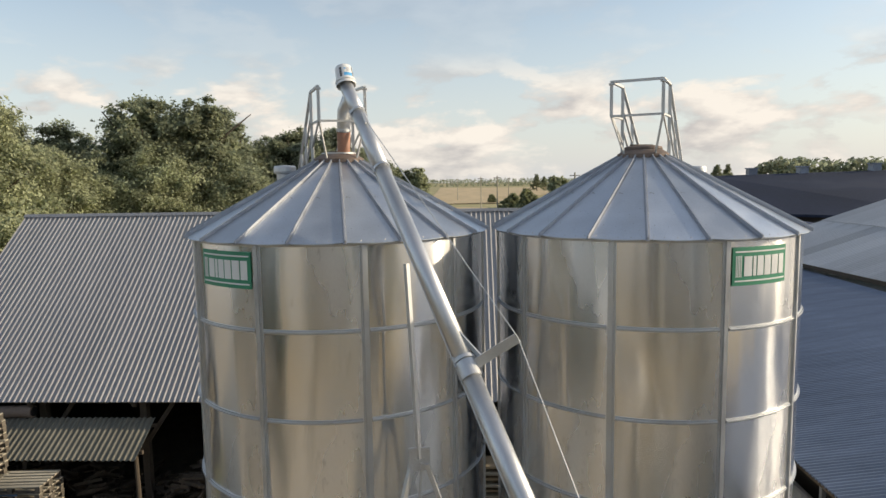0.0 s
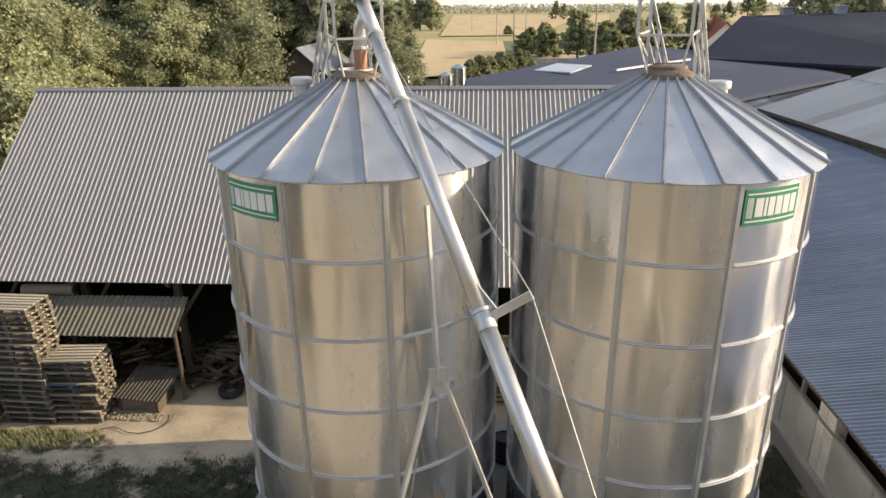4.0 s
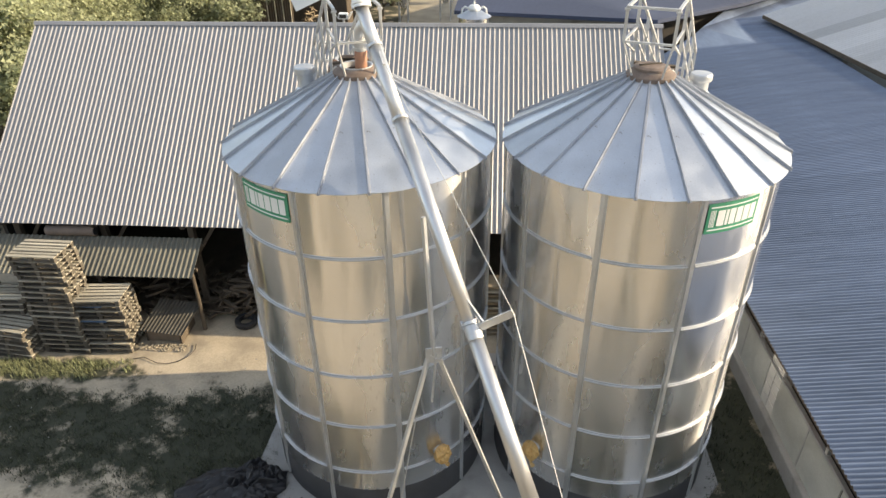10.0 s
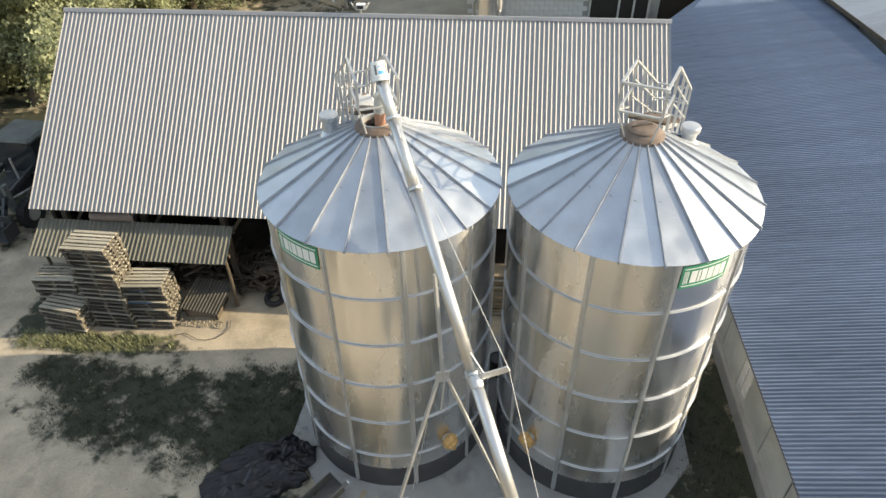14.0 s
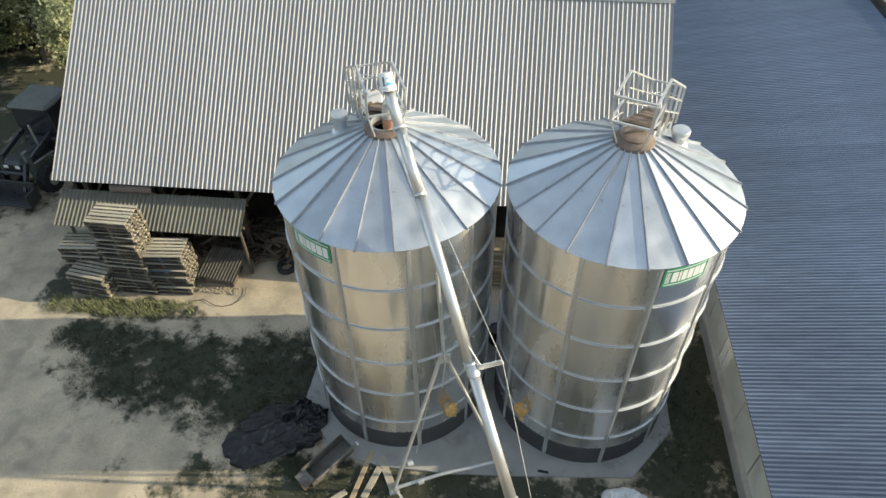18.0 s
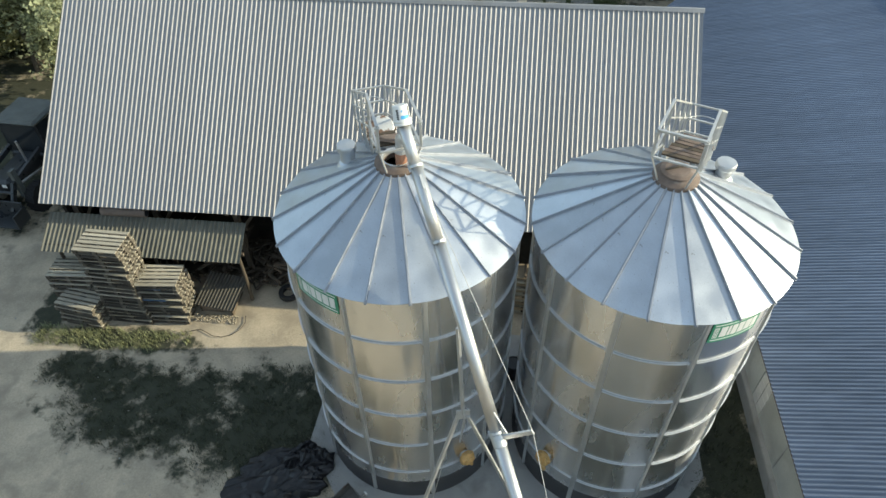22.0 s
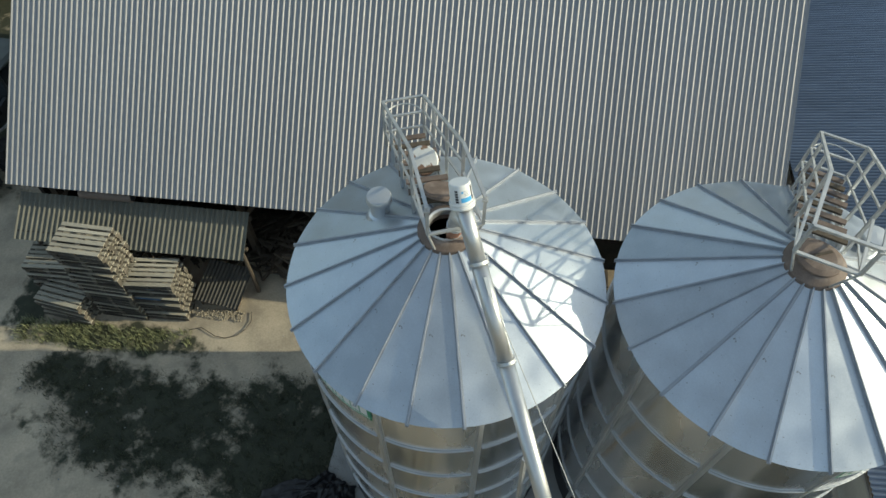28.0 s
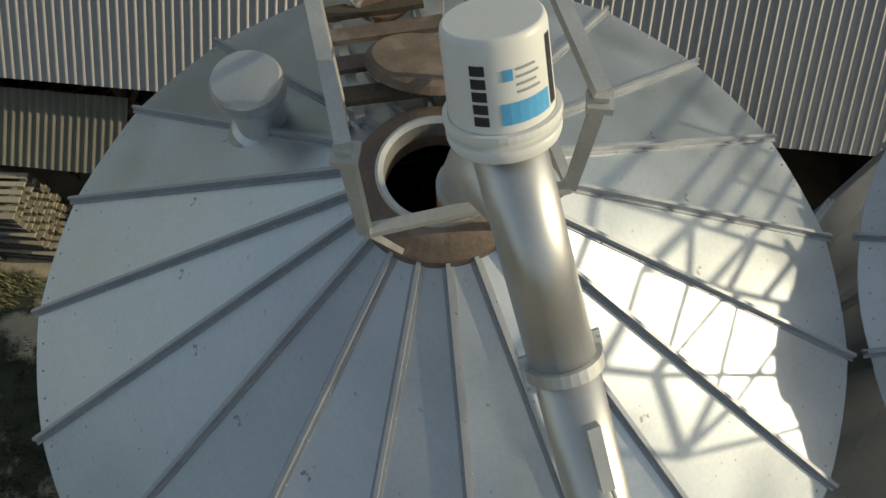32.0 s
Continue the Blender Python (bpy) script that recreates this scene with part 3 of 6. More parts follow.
def silo(x, seam, rib, sign_angle, label):
    s = root("grain_silo", pose(x, 0, 0), label=label, category="silo", group="pair of grain silos")
    for row in range(6):
        for k in range(10):
            placed("wall_panel", s, PANEL[row], pose(0, 0, 0, 0, 0, seam + 18 + 36 * k))
    for k in range(10):
        placed("upright", s, UPRIGHT, pose(0, 0, 0, 0, 0, seam + 36 * k))
    for me in RINGS:
        for k in range(10):
            placed("ring_strip", s, me, pose(0, 0, 0, 0, 0, seam + 18 + 36 * k))
    sway = random.Random(int(10 * x) + 3)
    for k in range(20):
        turn = radians(rib + 9 + 18 * k)
        mid = Vector((1.2 * math.sin(turn), -1.2 * math.cos(turn), EDGE_Z + ROOF_SLOPE * (EDGE_R - 1.2)))
        lie = Matrix.Rotation(radians(sway.uniform(-0.8, 0.8)), 4, Vector((math.sin(turn), -math.cos(turn), -ROOF_SLOPE)))
        placed("roof_panel", s, ROOF_PANEL, Matrix.Translation(mid) @ lie @ Matrix.Translation(-mid) @ pose(0, 0, 0, 0, 0, rib + 9 + 18 * k))
        placed("roof_rib", s, ROOF_RIB, pose(0, 0, 0, 0, 0, rib + 18 * k))
    screws = bmesh.new()
    for k in range(20):
        for off in (-7.2, -4.0, 0.0, 4.0, 7.2):
            spot = radians(rib + 9 + 18 * k + off)
            rr = EDGE_R - 0.045
            zz = EDGE_Z + ROOF_SLOPE * (EDGE_R - rr * math.cos(radians(off)) / math.cos(radians(9)))
            screw_head(screws, rr * math.sin(spot), -rr * math.cos(spot), zz)
        for j in range(9):
            rr = EDGE_R - 0.1 - 0.2 * j
            spot = radians(rib + 18 * k)
            for side in (-0.021, 0.021):
                screw_head(screws, rr * math.sin(spot) + side * math.cos(spot), -rr * math.cos(spot) + side * math.sin(spot), EDGE_Z + ROOF_SLOPE * (EDGE_R - rr) + 0.006, 0.006)
    part("roof_screws", screws, galv_rail, s)["kind"] = "stuff"
    part("eave_trim", lathe([(R - 0.01, WALL_TOP - 0.09), (R + 0.012, WALL_TOP - 0.09), (R + 0.02, WALL_TOP - 0.06), (EDGE_R - 0.055, EDGE_Z - 0.03)], 80), galv_trim, s)
    part("base_skirt", lathe([(R + 0.004, 0.02), (R + 0.006, 0.70), (R - 0.004, 0.72)], 80), skirt_dark, s, "black bitumen-painted bottom band", smooth=True)
    part("collar", lathe([(RING_R + 0.065, RING_Z - 0.06), (RING_R + 0.065, RING_Z + 0.022), (RING_R + 0.055, RING_Z + 0.032), (RING_R - 0.03, RING_Z + 0.085), (0.262, RING_Z + 0.10), (0.245, RING_Z + 0.10), (0.24, RING_Z - 0.08)], 48), rust, s, "rusty brown filling collar at the roof's top", smooth=False)
    part("inner_rim", lathe([(0.262, RING_Z + 0.095), (0.262, RING_Z + 0.118), (0.25, RING_Z + 0.12), (0.228, RING_Z + 0.11), (0.228, RING_Z + 0.02)], 40), galv_trim, s)
    return s


silo_a = silo(0.0, -18.0, 12.1, 0, "galvanised steel grain silo with open roof hatch and auger")
silo_b = silo(BX, -23.6, 5.25, 0, "galvanised steel grain silo with closed roof hatch")


def silo_sign(parent, a0, a1, z0, z1):
    """A curved green plate with the maker's mark drawn as plain white bars."""
    def plate(b0, b1, y0, y1, r, mat, name, under, label=""):
        bm = bmesh.new()
        n = 8
        vs = []
        for rr in (r, r - 0.004):
            for i in range(n + 1):
                ang = radians(b0 + (b1 - b0) * i / n)
                vs.append([bm.verts.new((rr * math.sin(ang), -rr * math.cos(ang), z)) for z in (y0, y1)])
        for i in range(n):
            bm.faces.new((vs[i][0], vs[i + 1][0], vs[i + 1][1], vs[i][1]))
            bm.faces.new((vs[n + 2 + i][0], vs[n + 1 + i][0], vs[n + 1 + i][1], vs[n + 2 + i][1]))
            for j in (0, 1):
                f = (vs[i][j], vs[n + 1 + i][j], vs[n + 2 + i][j], vs[i + 1][j])
                bm.faces.new(f if j == 0 else f[::-1])
        return part(name, bm, mat, under, label)

    sg = plate(a0, a1, z0, z1, R + 0.012, green_sign, "sign", parent, "green plate with plain white bars")
    h, w = z1 - z0, a1 - a0
    for f0, f1 in ((0.10, 0.14), (0.86, 0.90)):
        plate(a0 + 0.04 * w, a1 - 0.03 * w, z0 + f0 * h, z0 + f1 * h, R + 0.016, white_paint, "stripe", sg)
    for k in range(4):
        plate(a0 + (0.05 + 0.025 * k) * w, a0 + (0.062 + 0.025 * k) * w, z0 + 0.22 * h, z0 + 0.78 * h, R + 0.016, white_paint, "stripe", sg)
    x = 0.18
    for bw in (0.13, 0.05, 0.11, 0.12, 0.13, 0.11):
        plate(a0 + x * w, a0 + (x + bw) * w, z0 + 0.24 * h, z0 + 0.76 * h, R + 0.016, white_paint, "mark", sg)
        x += bw + 0.022


silo_sign(silo_a, -46, -20.2, 6.36, 6.83)
silo_sign(silo_b, 14.4, 38.2, 6.36, 6.83)

# ---- slab under the silos ----
bm = bmesh.new()
outline = [(-2.5, -1.0), (-2.35, 1.6), (-1.2, 2.7), (5.9, 2.7), (7.0, 1.4), (6.95, -1.1), (5.85, -2.45), (3.6, -2.62), (1.6, -2.75), (-0.2, -2.72), (-1.5, -2.45)]
low, top = [bm.verts.new((x, y, -0.1)) for x, y in outline], [bm.verts.new((x, y, 0.03)) for x, y in outline]
bm.faces.new(top)
for i in range(len(outline)):
    j = (i + 1) % len(outline)
    bm.faces.new((low[i], low[j], top[j], top[i]))
bmesh.ops.bevel(bm, geom=[e for e in bm.edges if all(v.co.z > 0 for v in e.verts)], offset=0.02, segments=1, affect="EDGES")
tagged(part("concrete_slab", bm, concrete), "pale grey concrete slab under the silos", "slab", kind="structure")

# ---- big barn ----
EAVE_Y, EAVE_Z, RIDGE_Y, RIDGE_Z, BARN_X0, BARN_X1 = 3.98, 2.80, 8.8, 6.78, -11.03, 6.92
barn = root("barn", label="long timber barn with corrugated grey metal roof", category="barn")
slope_len = math.hypot(RIDGE_Y - EAVE_Y, RIDGE_Z - EAVE_Z)
tilt = math.degrees(math.atan2(RIDGE_Z - EAVE_Z, RIDGE_Y - EAVE_Y))
SHEETS = 17
sheet_w = (BARN_X1 - BARN_X0) / SHEETS
sv, sf = corrugated(slope_len, sheet_w, sheet_w / 8, 0.024, 1.0, 0.006, 12, True)
SHEET = mesh_of("roof_sheet", sv, sf, barn_metal, False)
for k in range(SHEETS):
    placed("roof_sheet", barn, SHEET, pose(BARN_X0 + k * sheet_w, EAVE_Y, EAVE_Z, tilt))
    placed("roof_sheet", barn, SHEET, pose(BARN_X0 + (k + 1) * sheet_w, 2 * RIDGE_Y - EAVE_Y, EAVE_Z, tilt, 0, 180))
bm = bmesh.new()
prof = [(-0.095, -0.045), (-0.03, 0.04), (0.03, 0.04), (0.095, -0.045)]
ends = [[bm.verts.new((x, RIDGE_Y + y, RIDGE_Z + z)) for y, z in prof] for x in (BARN_X0 - 0.03, BARN_X1 + 0.03)]
for i in range(3):
    bm.faces.new((ends[0][i], ends[1][i], ends[1][i + 1], ends[0][i + 1]))
part("ridge_cap", bm, barn_metal, barn)
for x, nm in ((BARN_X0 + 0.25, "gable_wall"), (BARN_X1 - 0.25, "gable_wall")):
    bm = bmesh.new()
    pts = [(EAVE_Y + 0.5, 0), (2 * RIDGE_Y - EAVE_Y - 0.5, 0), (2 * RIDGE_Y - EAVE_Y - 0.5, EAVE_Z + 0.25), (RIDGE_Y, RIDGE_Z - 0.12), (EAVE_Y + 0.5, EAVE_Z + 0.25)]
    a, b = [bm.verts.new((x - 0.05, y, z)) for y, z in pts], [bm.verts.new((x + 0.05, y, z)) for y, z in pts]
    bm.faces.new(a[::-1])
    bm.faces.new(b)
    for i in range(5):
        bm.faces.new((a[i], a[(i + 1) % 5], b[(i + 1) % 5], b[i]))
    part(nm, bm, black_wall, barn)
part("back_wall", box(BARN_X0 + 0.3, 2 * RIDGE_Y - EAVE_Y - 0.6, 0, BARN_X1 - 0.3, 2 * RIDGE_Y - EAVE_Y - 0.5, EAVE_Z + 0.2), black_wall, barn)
# the dim interior is partly painted into this floor's dark earth
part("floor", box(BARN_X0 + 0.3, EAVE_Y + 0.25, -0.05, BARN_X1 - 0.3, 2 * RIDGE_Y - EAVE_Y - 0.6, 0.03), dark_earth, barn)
for k in range(8):
    x = BARN_X0 + 0.6 + k * (BARN_X1 - BARN_X0 - 1.2) / 7
    part("post", bar((x, EAVE_Y + 0.55, 0), (x, EAVE_Y + 0.55, EAVE_Z + 0.3), 0.16), timber_dark, barn)
    part("rafter", bar((x, EAVE_Y + 0.05, EAVE_Z - 0.1), (x, RIDGE_Y, RIDGE_Z - 0.14), 0.1, 0.14), timber_dark, barn)
    if k < 7:
        part("brace", bar((x, EAVE_Y + 0.55, 1.6), (x + 0.9, EAVE_Y + 0.55, EAVE_Z + 0.1), 0.09), timber_dark, barn)
part("wall_plate", bar((BARN_X0 + 0.3, EAVE_Y + 0.55, EAVE_Z + 0.28), (BARN_X1 - 0.3, EAVE_Y + 0.55, EAVE_Z + 0.28), 0.16), timber_dark, barn)
part("purlin", bar((BARN_X0 + 0.1, EAVE_Y + 0.12, EAVE_Z - 0.02), (BARN_X1 - 0.1, EAVE_Y + 0.12, EAVE_Z - 0.02), 0.07), timber_dark, barn)

# ---- right-hand shed with the long blue-grey roof ----
panel_grey = material("grey_sheet_panel", (0.63, 0.645, 0.61), 0.38, 0.25, 0.14, 0.9, 30, per_object=0.2, stain=(0.50, 0.515, 0.48), stain_scale=1.3, stain_edge=(0.48, 0.7))
shed = root("livestock_shed", label="long low shed with ribbed blue-grey metal roof", category="shed")
RX0, RZ0, RX1, RZ1, RY0, RY1 = 7.95, 2.42, 16.6, 3.45, -7.5, 18.0
run = math.hypot(RX1 - RX0, RZ1 - RZ0)
rtilt = math.degrees(math.atan2(RZ1 - RZ0, RX1 - RX0))
rn = 22
rv, rf = corrugated(run, (RY1 - RY0) / rn, (RY1 - RY0) / rn / 11, 0.048, 0.45, 0.008, 8)
RSHEET = mesh_of("roof_sheet", rv, rf, blue_roof)
for k in range(rn):
    placed("roof_sheet", shed, RSHEET, Matrix.Translation((RX0, RY1 - k * (RY1 - RY0) / rn, RZ0)) @ pose(0, 0, 0, 0, 0, -90) @ pose(0, 0, 0, rtilt))
for k in range(7):
    y1 = RY1 + (k + 1) * (RY1 - RY0) / rn
    ev_, ef_ = corrugated(run, (RY1 - RY0) / rn, (RY1 - RY0) / rn / 11, 0.048, 0.45, 0.008, 8)
    ev_ = [(w, l if l > 0.1 else 0.76 * (y1 - w - RY1), z) for w, l, z in ev_]
    placed("roof_sheet", shed, mesh_of("roof_sheet", ev_, ef_, blue_roof), Matrix.Translation((RX0, y1, RZ0)) @ pose(0, 0, 0, 0, 0, -90) @ pose(0, 0, 0, rtilt))
WX = 8.42
# set-back black wall: its colour stands in for shade in the eave gap
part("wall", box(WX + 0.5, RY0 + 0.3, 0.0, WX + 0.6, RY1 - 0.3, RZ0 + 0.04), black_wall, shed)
part("rail", box(WX - 0.02, RY0 + 0.3, 1.47, WX + 0.06, RY1 - 0.3, 1.54), galv_trim, shed)
for y0, y1 in ((-7.1, -5.2), (-5.1, -2.35), (-2.3, 0.43), (1.07, 3.75), (3.8, 6.5), (6.55, 9.2), (9.3, 12.0), (12.1, 14.7)):
    part("sheet_panel", box(WX, y0, 0.40, WX + 0.03, y1, 1.46, 0.004), panel_grey, shed)
    part("panel_seam", box(WX - 0.012, (y0 + y1) / 2 - 0.02, 0.42, WX - 0.001, (y0 + y1) / 2 + 0.02, 1.45), galv_rail, shed)
    part("stud", bar((WX + 0.04, y0 + 0.7, 1.53), (WX + 0.04, y0 + 0.7, RZ0 - 0.02), 0.08), galv_trim, shed)
for r in range(8):
    for c in range(2):
        part("block", box(WX + 0.005, 0.44 + 0.31 * c, 0.40 + 0.25 * r, WX + 0.25, 0.735 + 0.31 * c, 0.64 + 0.25 * r, 0.008), brick_white, shed)
part("plinth", box(WX - 0.13, RY0 + 0.2, -0.05, WX + 0.24, RY1 - 0.2, 0.40, 0.02), concrete, shed, "rough concrete plinth with crumbling edge")
for k in range(12):
    y = RY0 + 1.0 + k * 1.95
    part("rafter_end", bar((RX0 + 0.12, y, RZ0 - 0.11), (WX + 0.3, y, RZ0 - 0.05), 0.09, 0.11), timber_dark, shed)
part("gutter_board", box(RX0 + 0.03, RY0, RZ0 - 0.10, RX0 + 0.06, RY1, RZ0 - 0.02), timber_dark, shed)

slab_pts = [(8.6, 17.8, 2.28), (16.6, 17.8, 3.25), (27.0, 31.0, 3.7), (26.0, 37.0, 3.72), (15.3, 27.7, 3.62), (12.95, 24.5, 3.2)]
bm = bmesh.new()
bm.faces.new([bm.verts.new(p) for p in slab_pts])
extrude = bmesh.ops.extrude_face_region(bm, geom=bm.faces[:])
for v in extrude["geom"]:
    if isinstance(v, bmesh.types.BMVert):
        v.co.z -= 0.06
bmesh.ops.recalc_face_normals(bm, faces=bm.faces[:])
part("valley_sheet", bm, blue_roof, shed)

house_2 = root("outbuilding", label="neighbouring outbuilding with old pale sheet roof", category="building")
ev = Matrix.Translation((16.05, 25.0, 3.72)) @ pose(0, 0, 0, 0, 0, -85)
n2 = 36
v2, f2 = corrugated(4.8, 1.0, 0.2, 0.06, 0.8, 0.01, 6)
S2 = mesh_of("roof_sheet", v2, f2, old_tin)
for k in range(n2):
    for j in range(2):
        placed("roof_sheet", house_2, S2, ev @ pose(1.0 * k, 4.55 * j, 4.55 * j * math.tan(radians(17)) + 0.03 * j, 17))
part("wall", box(0.2, 0.5, -3.7, 35.8, 0.7, 0.05), render_wall, house_2, m=ev)
part("fascia", box(-0.05, -0.03, -0.16, 36.05, 0.02, 0.0), timber_dark, house_2, m=ev)
part("end_wall", box(0.1, 0.5, -3.7, 0.3, 9.0, 0.1), render_wall, house_2, m=ev)

# ---- pallets ----


def pallet_first():
    p = root("pallet", label="weathered grey wooden pallet in a stack", category="pallet", group="stacked pallets")
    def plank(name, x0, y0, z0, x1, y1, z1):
        # everything below the top boards gets the timber darkened for shade
        part(name, box(x0, y0, z0, x1, y1, z1), timber_grey if name == "top_board" else timber_shaded, p)
    for i, w in enumerate((0.1, 0.08, 0.1, 0.08, 0.08, 0.1)):
        y = -0.4 + 0.14 * i
        plank("top_board", -0.6, y, 0.122, 0.6, y + w, 0.144)
    for x in (-0.6, -0.05, 0.5):
        plank("stringer", x, -0.4, 0.1, x + 0.1, 0.4, 0.122)
        for y in (-0.4, -0.07, 0.3):
            plank("block", x, y, 0.022, x + 0.1, y + (0.1 if y != -0.07 else 0.14), 0.1)
    for y in (-0.4, -0.07, 0.3):
        plank("bottom_board", -0.6, y, 0.0, 0.6, y + 0.1, 0.022)
    return p


blue_board = material("faded_blue_board", (0.07, 0.13, 0.22), 0.85, 0.0, 0.3, 5.0, 50, 0.2)
first_pallet = pallet_first()
rng = random.Random(4)
used = False
for cx, cy, count, turn in ((-7.39, 2.68, 11, 2), (-8.47, 2.58, 20, -1), (-9.75, 2.35, 6, -6), (-10.15, 3.0, 9, 3)):
    for k in range(count):
        m = pose(cx + rng.uniform(-0.04, 0.04), cy + rng.uniform(-0.04, 0.04), 0.01 + 0.1465 * k, 0, 0, turn + rng.uniform(-2.8, 2.8))
        if not used:
            first_pallet.matrix_world = m
            used = True
        else:
            pl = copy_thing(first_pallet, m)
            if (count, k) in ((11, 9), (11, 6)):
                part("end_board", box(-0.6, -0.414, 0.098, 0.15, -0.401, 0.146), blue_board, pl, "faded blue painted board")

# ---- lean-to shelter ----
lean = root("lean_to", label="low timber lean-to with grey corrugated sheet roof", category="shelter")
lv, lf = corrugated(1.17, 1.146, 1.146 / 9, 0.045, 0.9, 0.008, 8)
LSHEET = mesh_of("roof_sheet", lv, lf, asbestos)
for k in range(5):
    placed("roof_sheet", lean, LSHEET, pose(-10.9 + k * 1.144, 3.08, 1.82, 29, 0, 0.4))
for x in (-10.6, -7.8, -5.3):
    part("post", tube([(x, 3.35, 0), (x + 0.03, 3.33, 1.0), (x, 3.35, 1.9)], [0.06, 0.05, 0.045], 8), timber_dark, lean)
part("purlin", bar((-10.9, 3.3, 1.88), (-5.15, 3.38, 1.88), 0.08), timber_dark, lean)
part("purlin", bar((-10.9, 3.98, 2.24), (-5.15, 4.03, 2.24), 0.08), timber_dark, lean)

# ---- filling auger ----
AUGER_DIR = Vector((-0.349, 0.674, 0.651)).normalized()


def on_auger(z, side=0.0, up=0.0):
    """A point on the auger's axis at the height z, moved sideways and square to it."""
    p = Vector((0.097, -0.184, 9.3)) + AUGER_DIR * ((z - 9.3) / AUGER_DIR.z)
    s = AUGER_DIR.cross(Vector((0, 0, 1))).normalized()
    return p + s * side + s.cross(AUGER_DIR) * up


auger = root("grain_auger", label="long galvanised filling auger leaning over the silo roof", category="auger")
TUBE_R = 0.097
stops = [0.22, 3.05, 4.35, 5.9, 7.84, 8.62, 9.12]
for z0, z1 in zip(stops, stops[1:]):
    part("tube_section", tube([on_auger(z0), on_auger(z1)], TUBE_R, 28, caps=True), auger_steel, auger, smooth=False)
for ob in list(auger.children):
    for p in ob.data.polygons:
        p.use_smooth = len(p.vertices) == 4
for z in stops[1:-1]:
    c = on_auger(z)
    part("flange", tube([c - AUGER_DIR * 0.02, c + AUGER_DIR * 0.02], TUBE_R + 0.018, 28), galv_trim, auger)
    for s in (-1, 1):
        a = on_auger(z, s * (TUBE_R + 0.012))
        lug = part("clamp_lug", bar(a - AUGER_DIR * 0.06, a + AUGER_DIR * 0.06, 0.03, 0.012), galv_trim, auger)
        for k in (-0.04, 0.04):
            b = a + AUGER_DIR * k
            part("bolt", tube([b - AUGER_DIR.cross(Vector((0, 0, 1))) * s * -0.005, b + AUGER_DIR.cross(Vector((0, 0, 1))) * s * 0.018], 0.009, 6), galv_rail, lug)
# a thin service pipe along the underside of the tube
part("inlet_cage", tube([on_auger(0.12), on_auger(0.7)], TUBE_R + 0.05, 12), galv_rail, auger)
part("service_pipe", tube([on_auger(1.2, -0.05, -0.115), on_auger(8.3, -0.05, -0.115)], 0.014, 8), galv_rail, auger)
tip = Vector((2.445, -3.80, 6.16))
foot = on_auger(5.84)
arm = part("cable_arm", bar(foot, tip, 0.03, 0.10), galv_trim, auger, "tapered cable arm")
part("arm_gusset", bar(on_auger(6.12, 0.02, 0.06), foot.lerp(tip, 0.3), 0.02, 0.05), galv_trim, arm)
part("arm_band", tube([on_auger(5.76), on_auger(5.88)], TUBE_R + 0.012, 28), galv_trim, auger)
part("cable", tube([on_auger(8.45, 0.0, 0.11), tip, on_auger(2.2, 0.0, 0.11)], 0.006, 6), galv_rail, auger)
part("eye_plate", bar(on_auger(8.38, 0, 0.10), on_auger(8.52, 0, 0.10), 0.04, 0.05), galv_trim, auger)
# discharge spout into the open hatch
part("spout", tube([on_auger(8.92), (0.165, -0.33, 8.72), (0.14, -0.27, 8.52), (0.135, -0.25, 8.42)], [0.09, 0.1, 0.098, 0.098], 24), auger_steel, auger, smooth=True)
part("spout_collar", tube([(0.136, -0.252, 8.46), (0.136, -0.25, 8.42)], 0.113, 24), galv_trim, auger)
part("drop_pipe", tube([(0.135, -0.25, 8.44), (0.10, -0.12, 8.12), (0.09, -0.09, 7.62)], [0.10, 0.095, 0.09], 24), orange_pipe, auger, "orange plastic drop pipe", smooth=True)
# stand
plate_c = Vector((1.354, -2.529, 4.415))
part("strut", bar(plate_c + Vector((0, 0, -0.05)), (1.237, -2.433, 6.72), 0.055, 0.05), galv_trim, auger)
hp = part("head_plate", box(-0.13, -0.012, -0.2, 0.13, 0.012, 0.09, 0.006), galv_trim, auger, m=Matrix.Translation(plate_c) @ pose(0, 0, 0, 0, 0, 12))
for x, z in ((-0.1, 0.05), (0.1, 0.05), (-0.05, -0.05), (0.05, -0.05), (-0.1, -0.15), (0.1, -0.15), (0, -0.1)):
    part("bolt", tube([(x, -0.012, z), (x, -0.026, z)], 0.014, 8), galv_rail, hp)
part("leg", bar(plate_c + Vector((-0.09, 0, -0.12)), (0.22, -3.34, 0.12), 0.06, 0.06), galv_trim, auger)
part("leg", bar(plate_c + Vector((0.09, 0, -0.12)), (2.72, -2.66, 0.55), 0.055, 0.055), galv_trim, auger)
part("leg", bar((2.5, -2.64, 1.25), (2.95, -2.62, 0.12), 0.05, 0.05), galv_trim, auger)
part("swing_arm", bar(plate_c + Vector((0.03, -0.02, -0.1)), (1.31, -2.56, 3.42), 0.045, 0.03), galv_trim, auger)
axle = part("axle_tube", tube([(0.24, -3.33, 0.22), (1.3, -2.95, 0.36), (2.75, -2.5, 0.45)], 0.045, 12), galv_trim, auger)
part("axle_clamp", tube([(0.78, -3.17, 0.3), (0.9, -3.12, 0.32)], 0.075, 12), galv_rail, axle)
part("winch", tube([(0.5, -2.9, 0.62), (0.62, -2.84, 0.62)], 0.085, 16), galv_trim, auger, "small cable winch drum")
part("winch_handle", bar((0.46, -2.92, 0.62), (0.36, -2.98, 0.6), 0.02), galv_rail, auger)
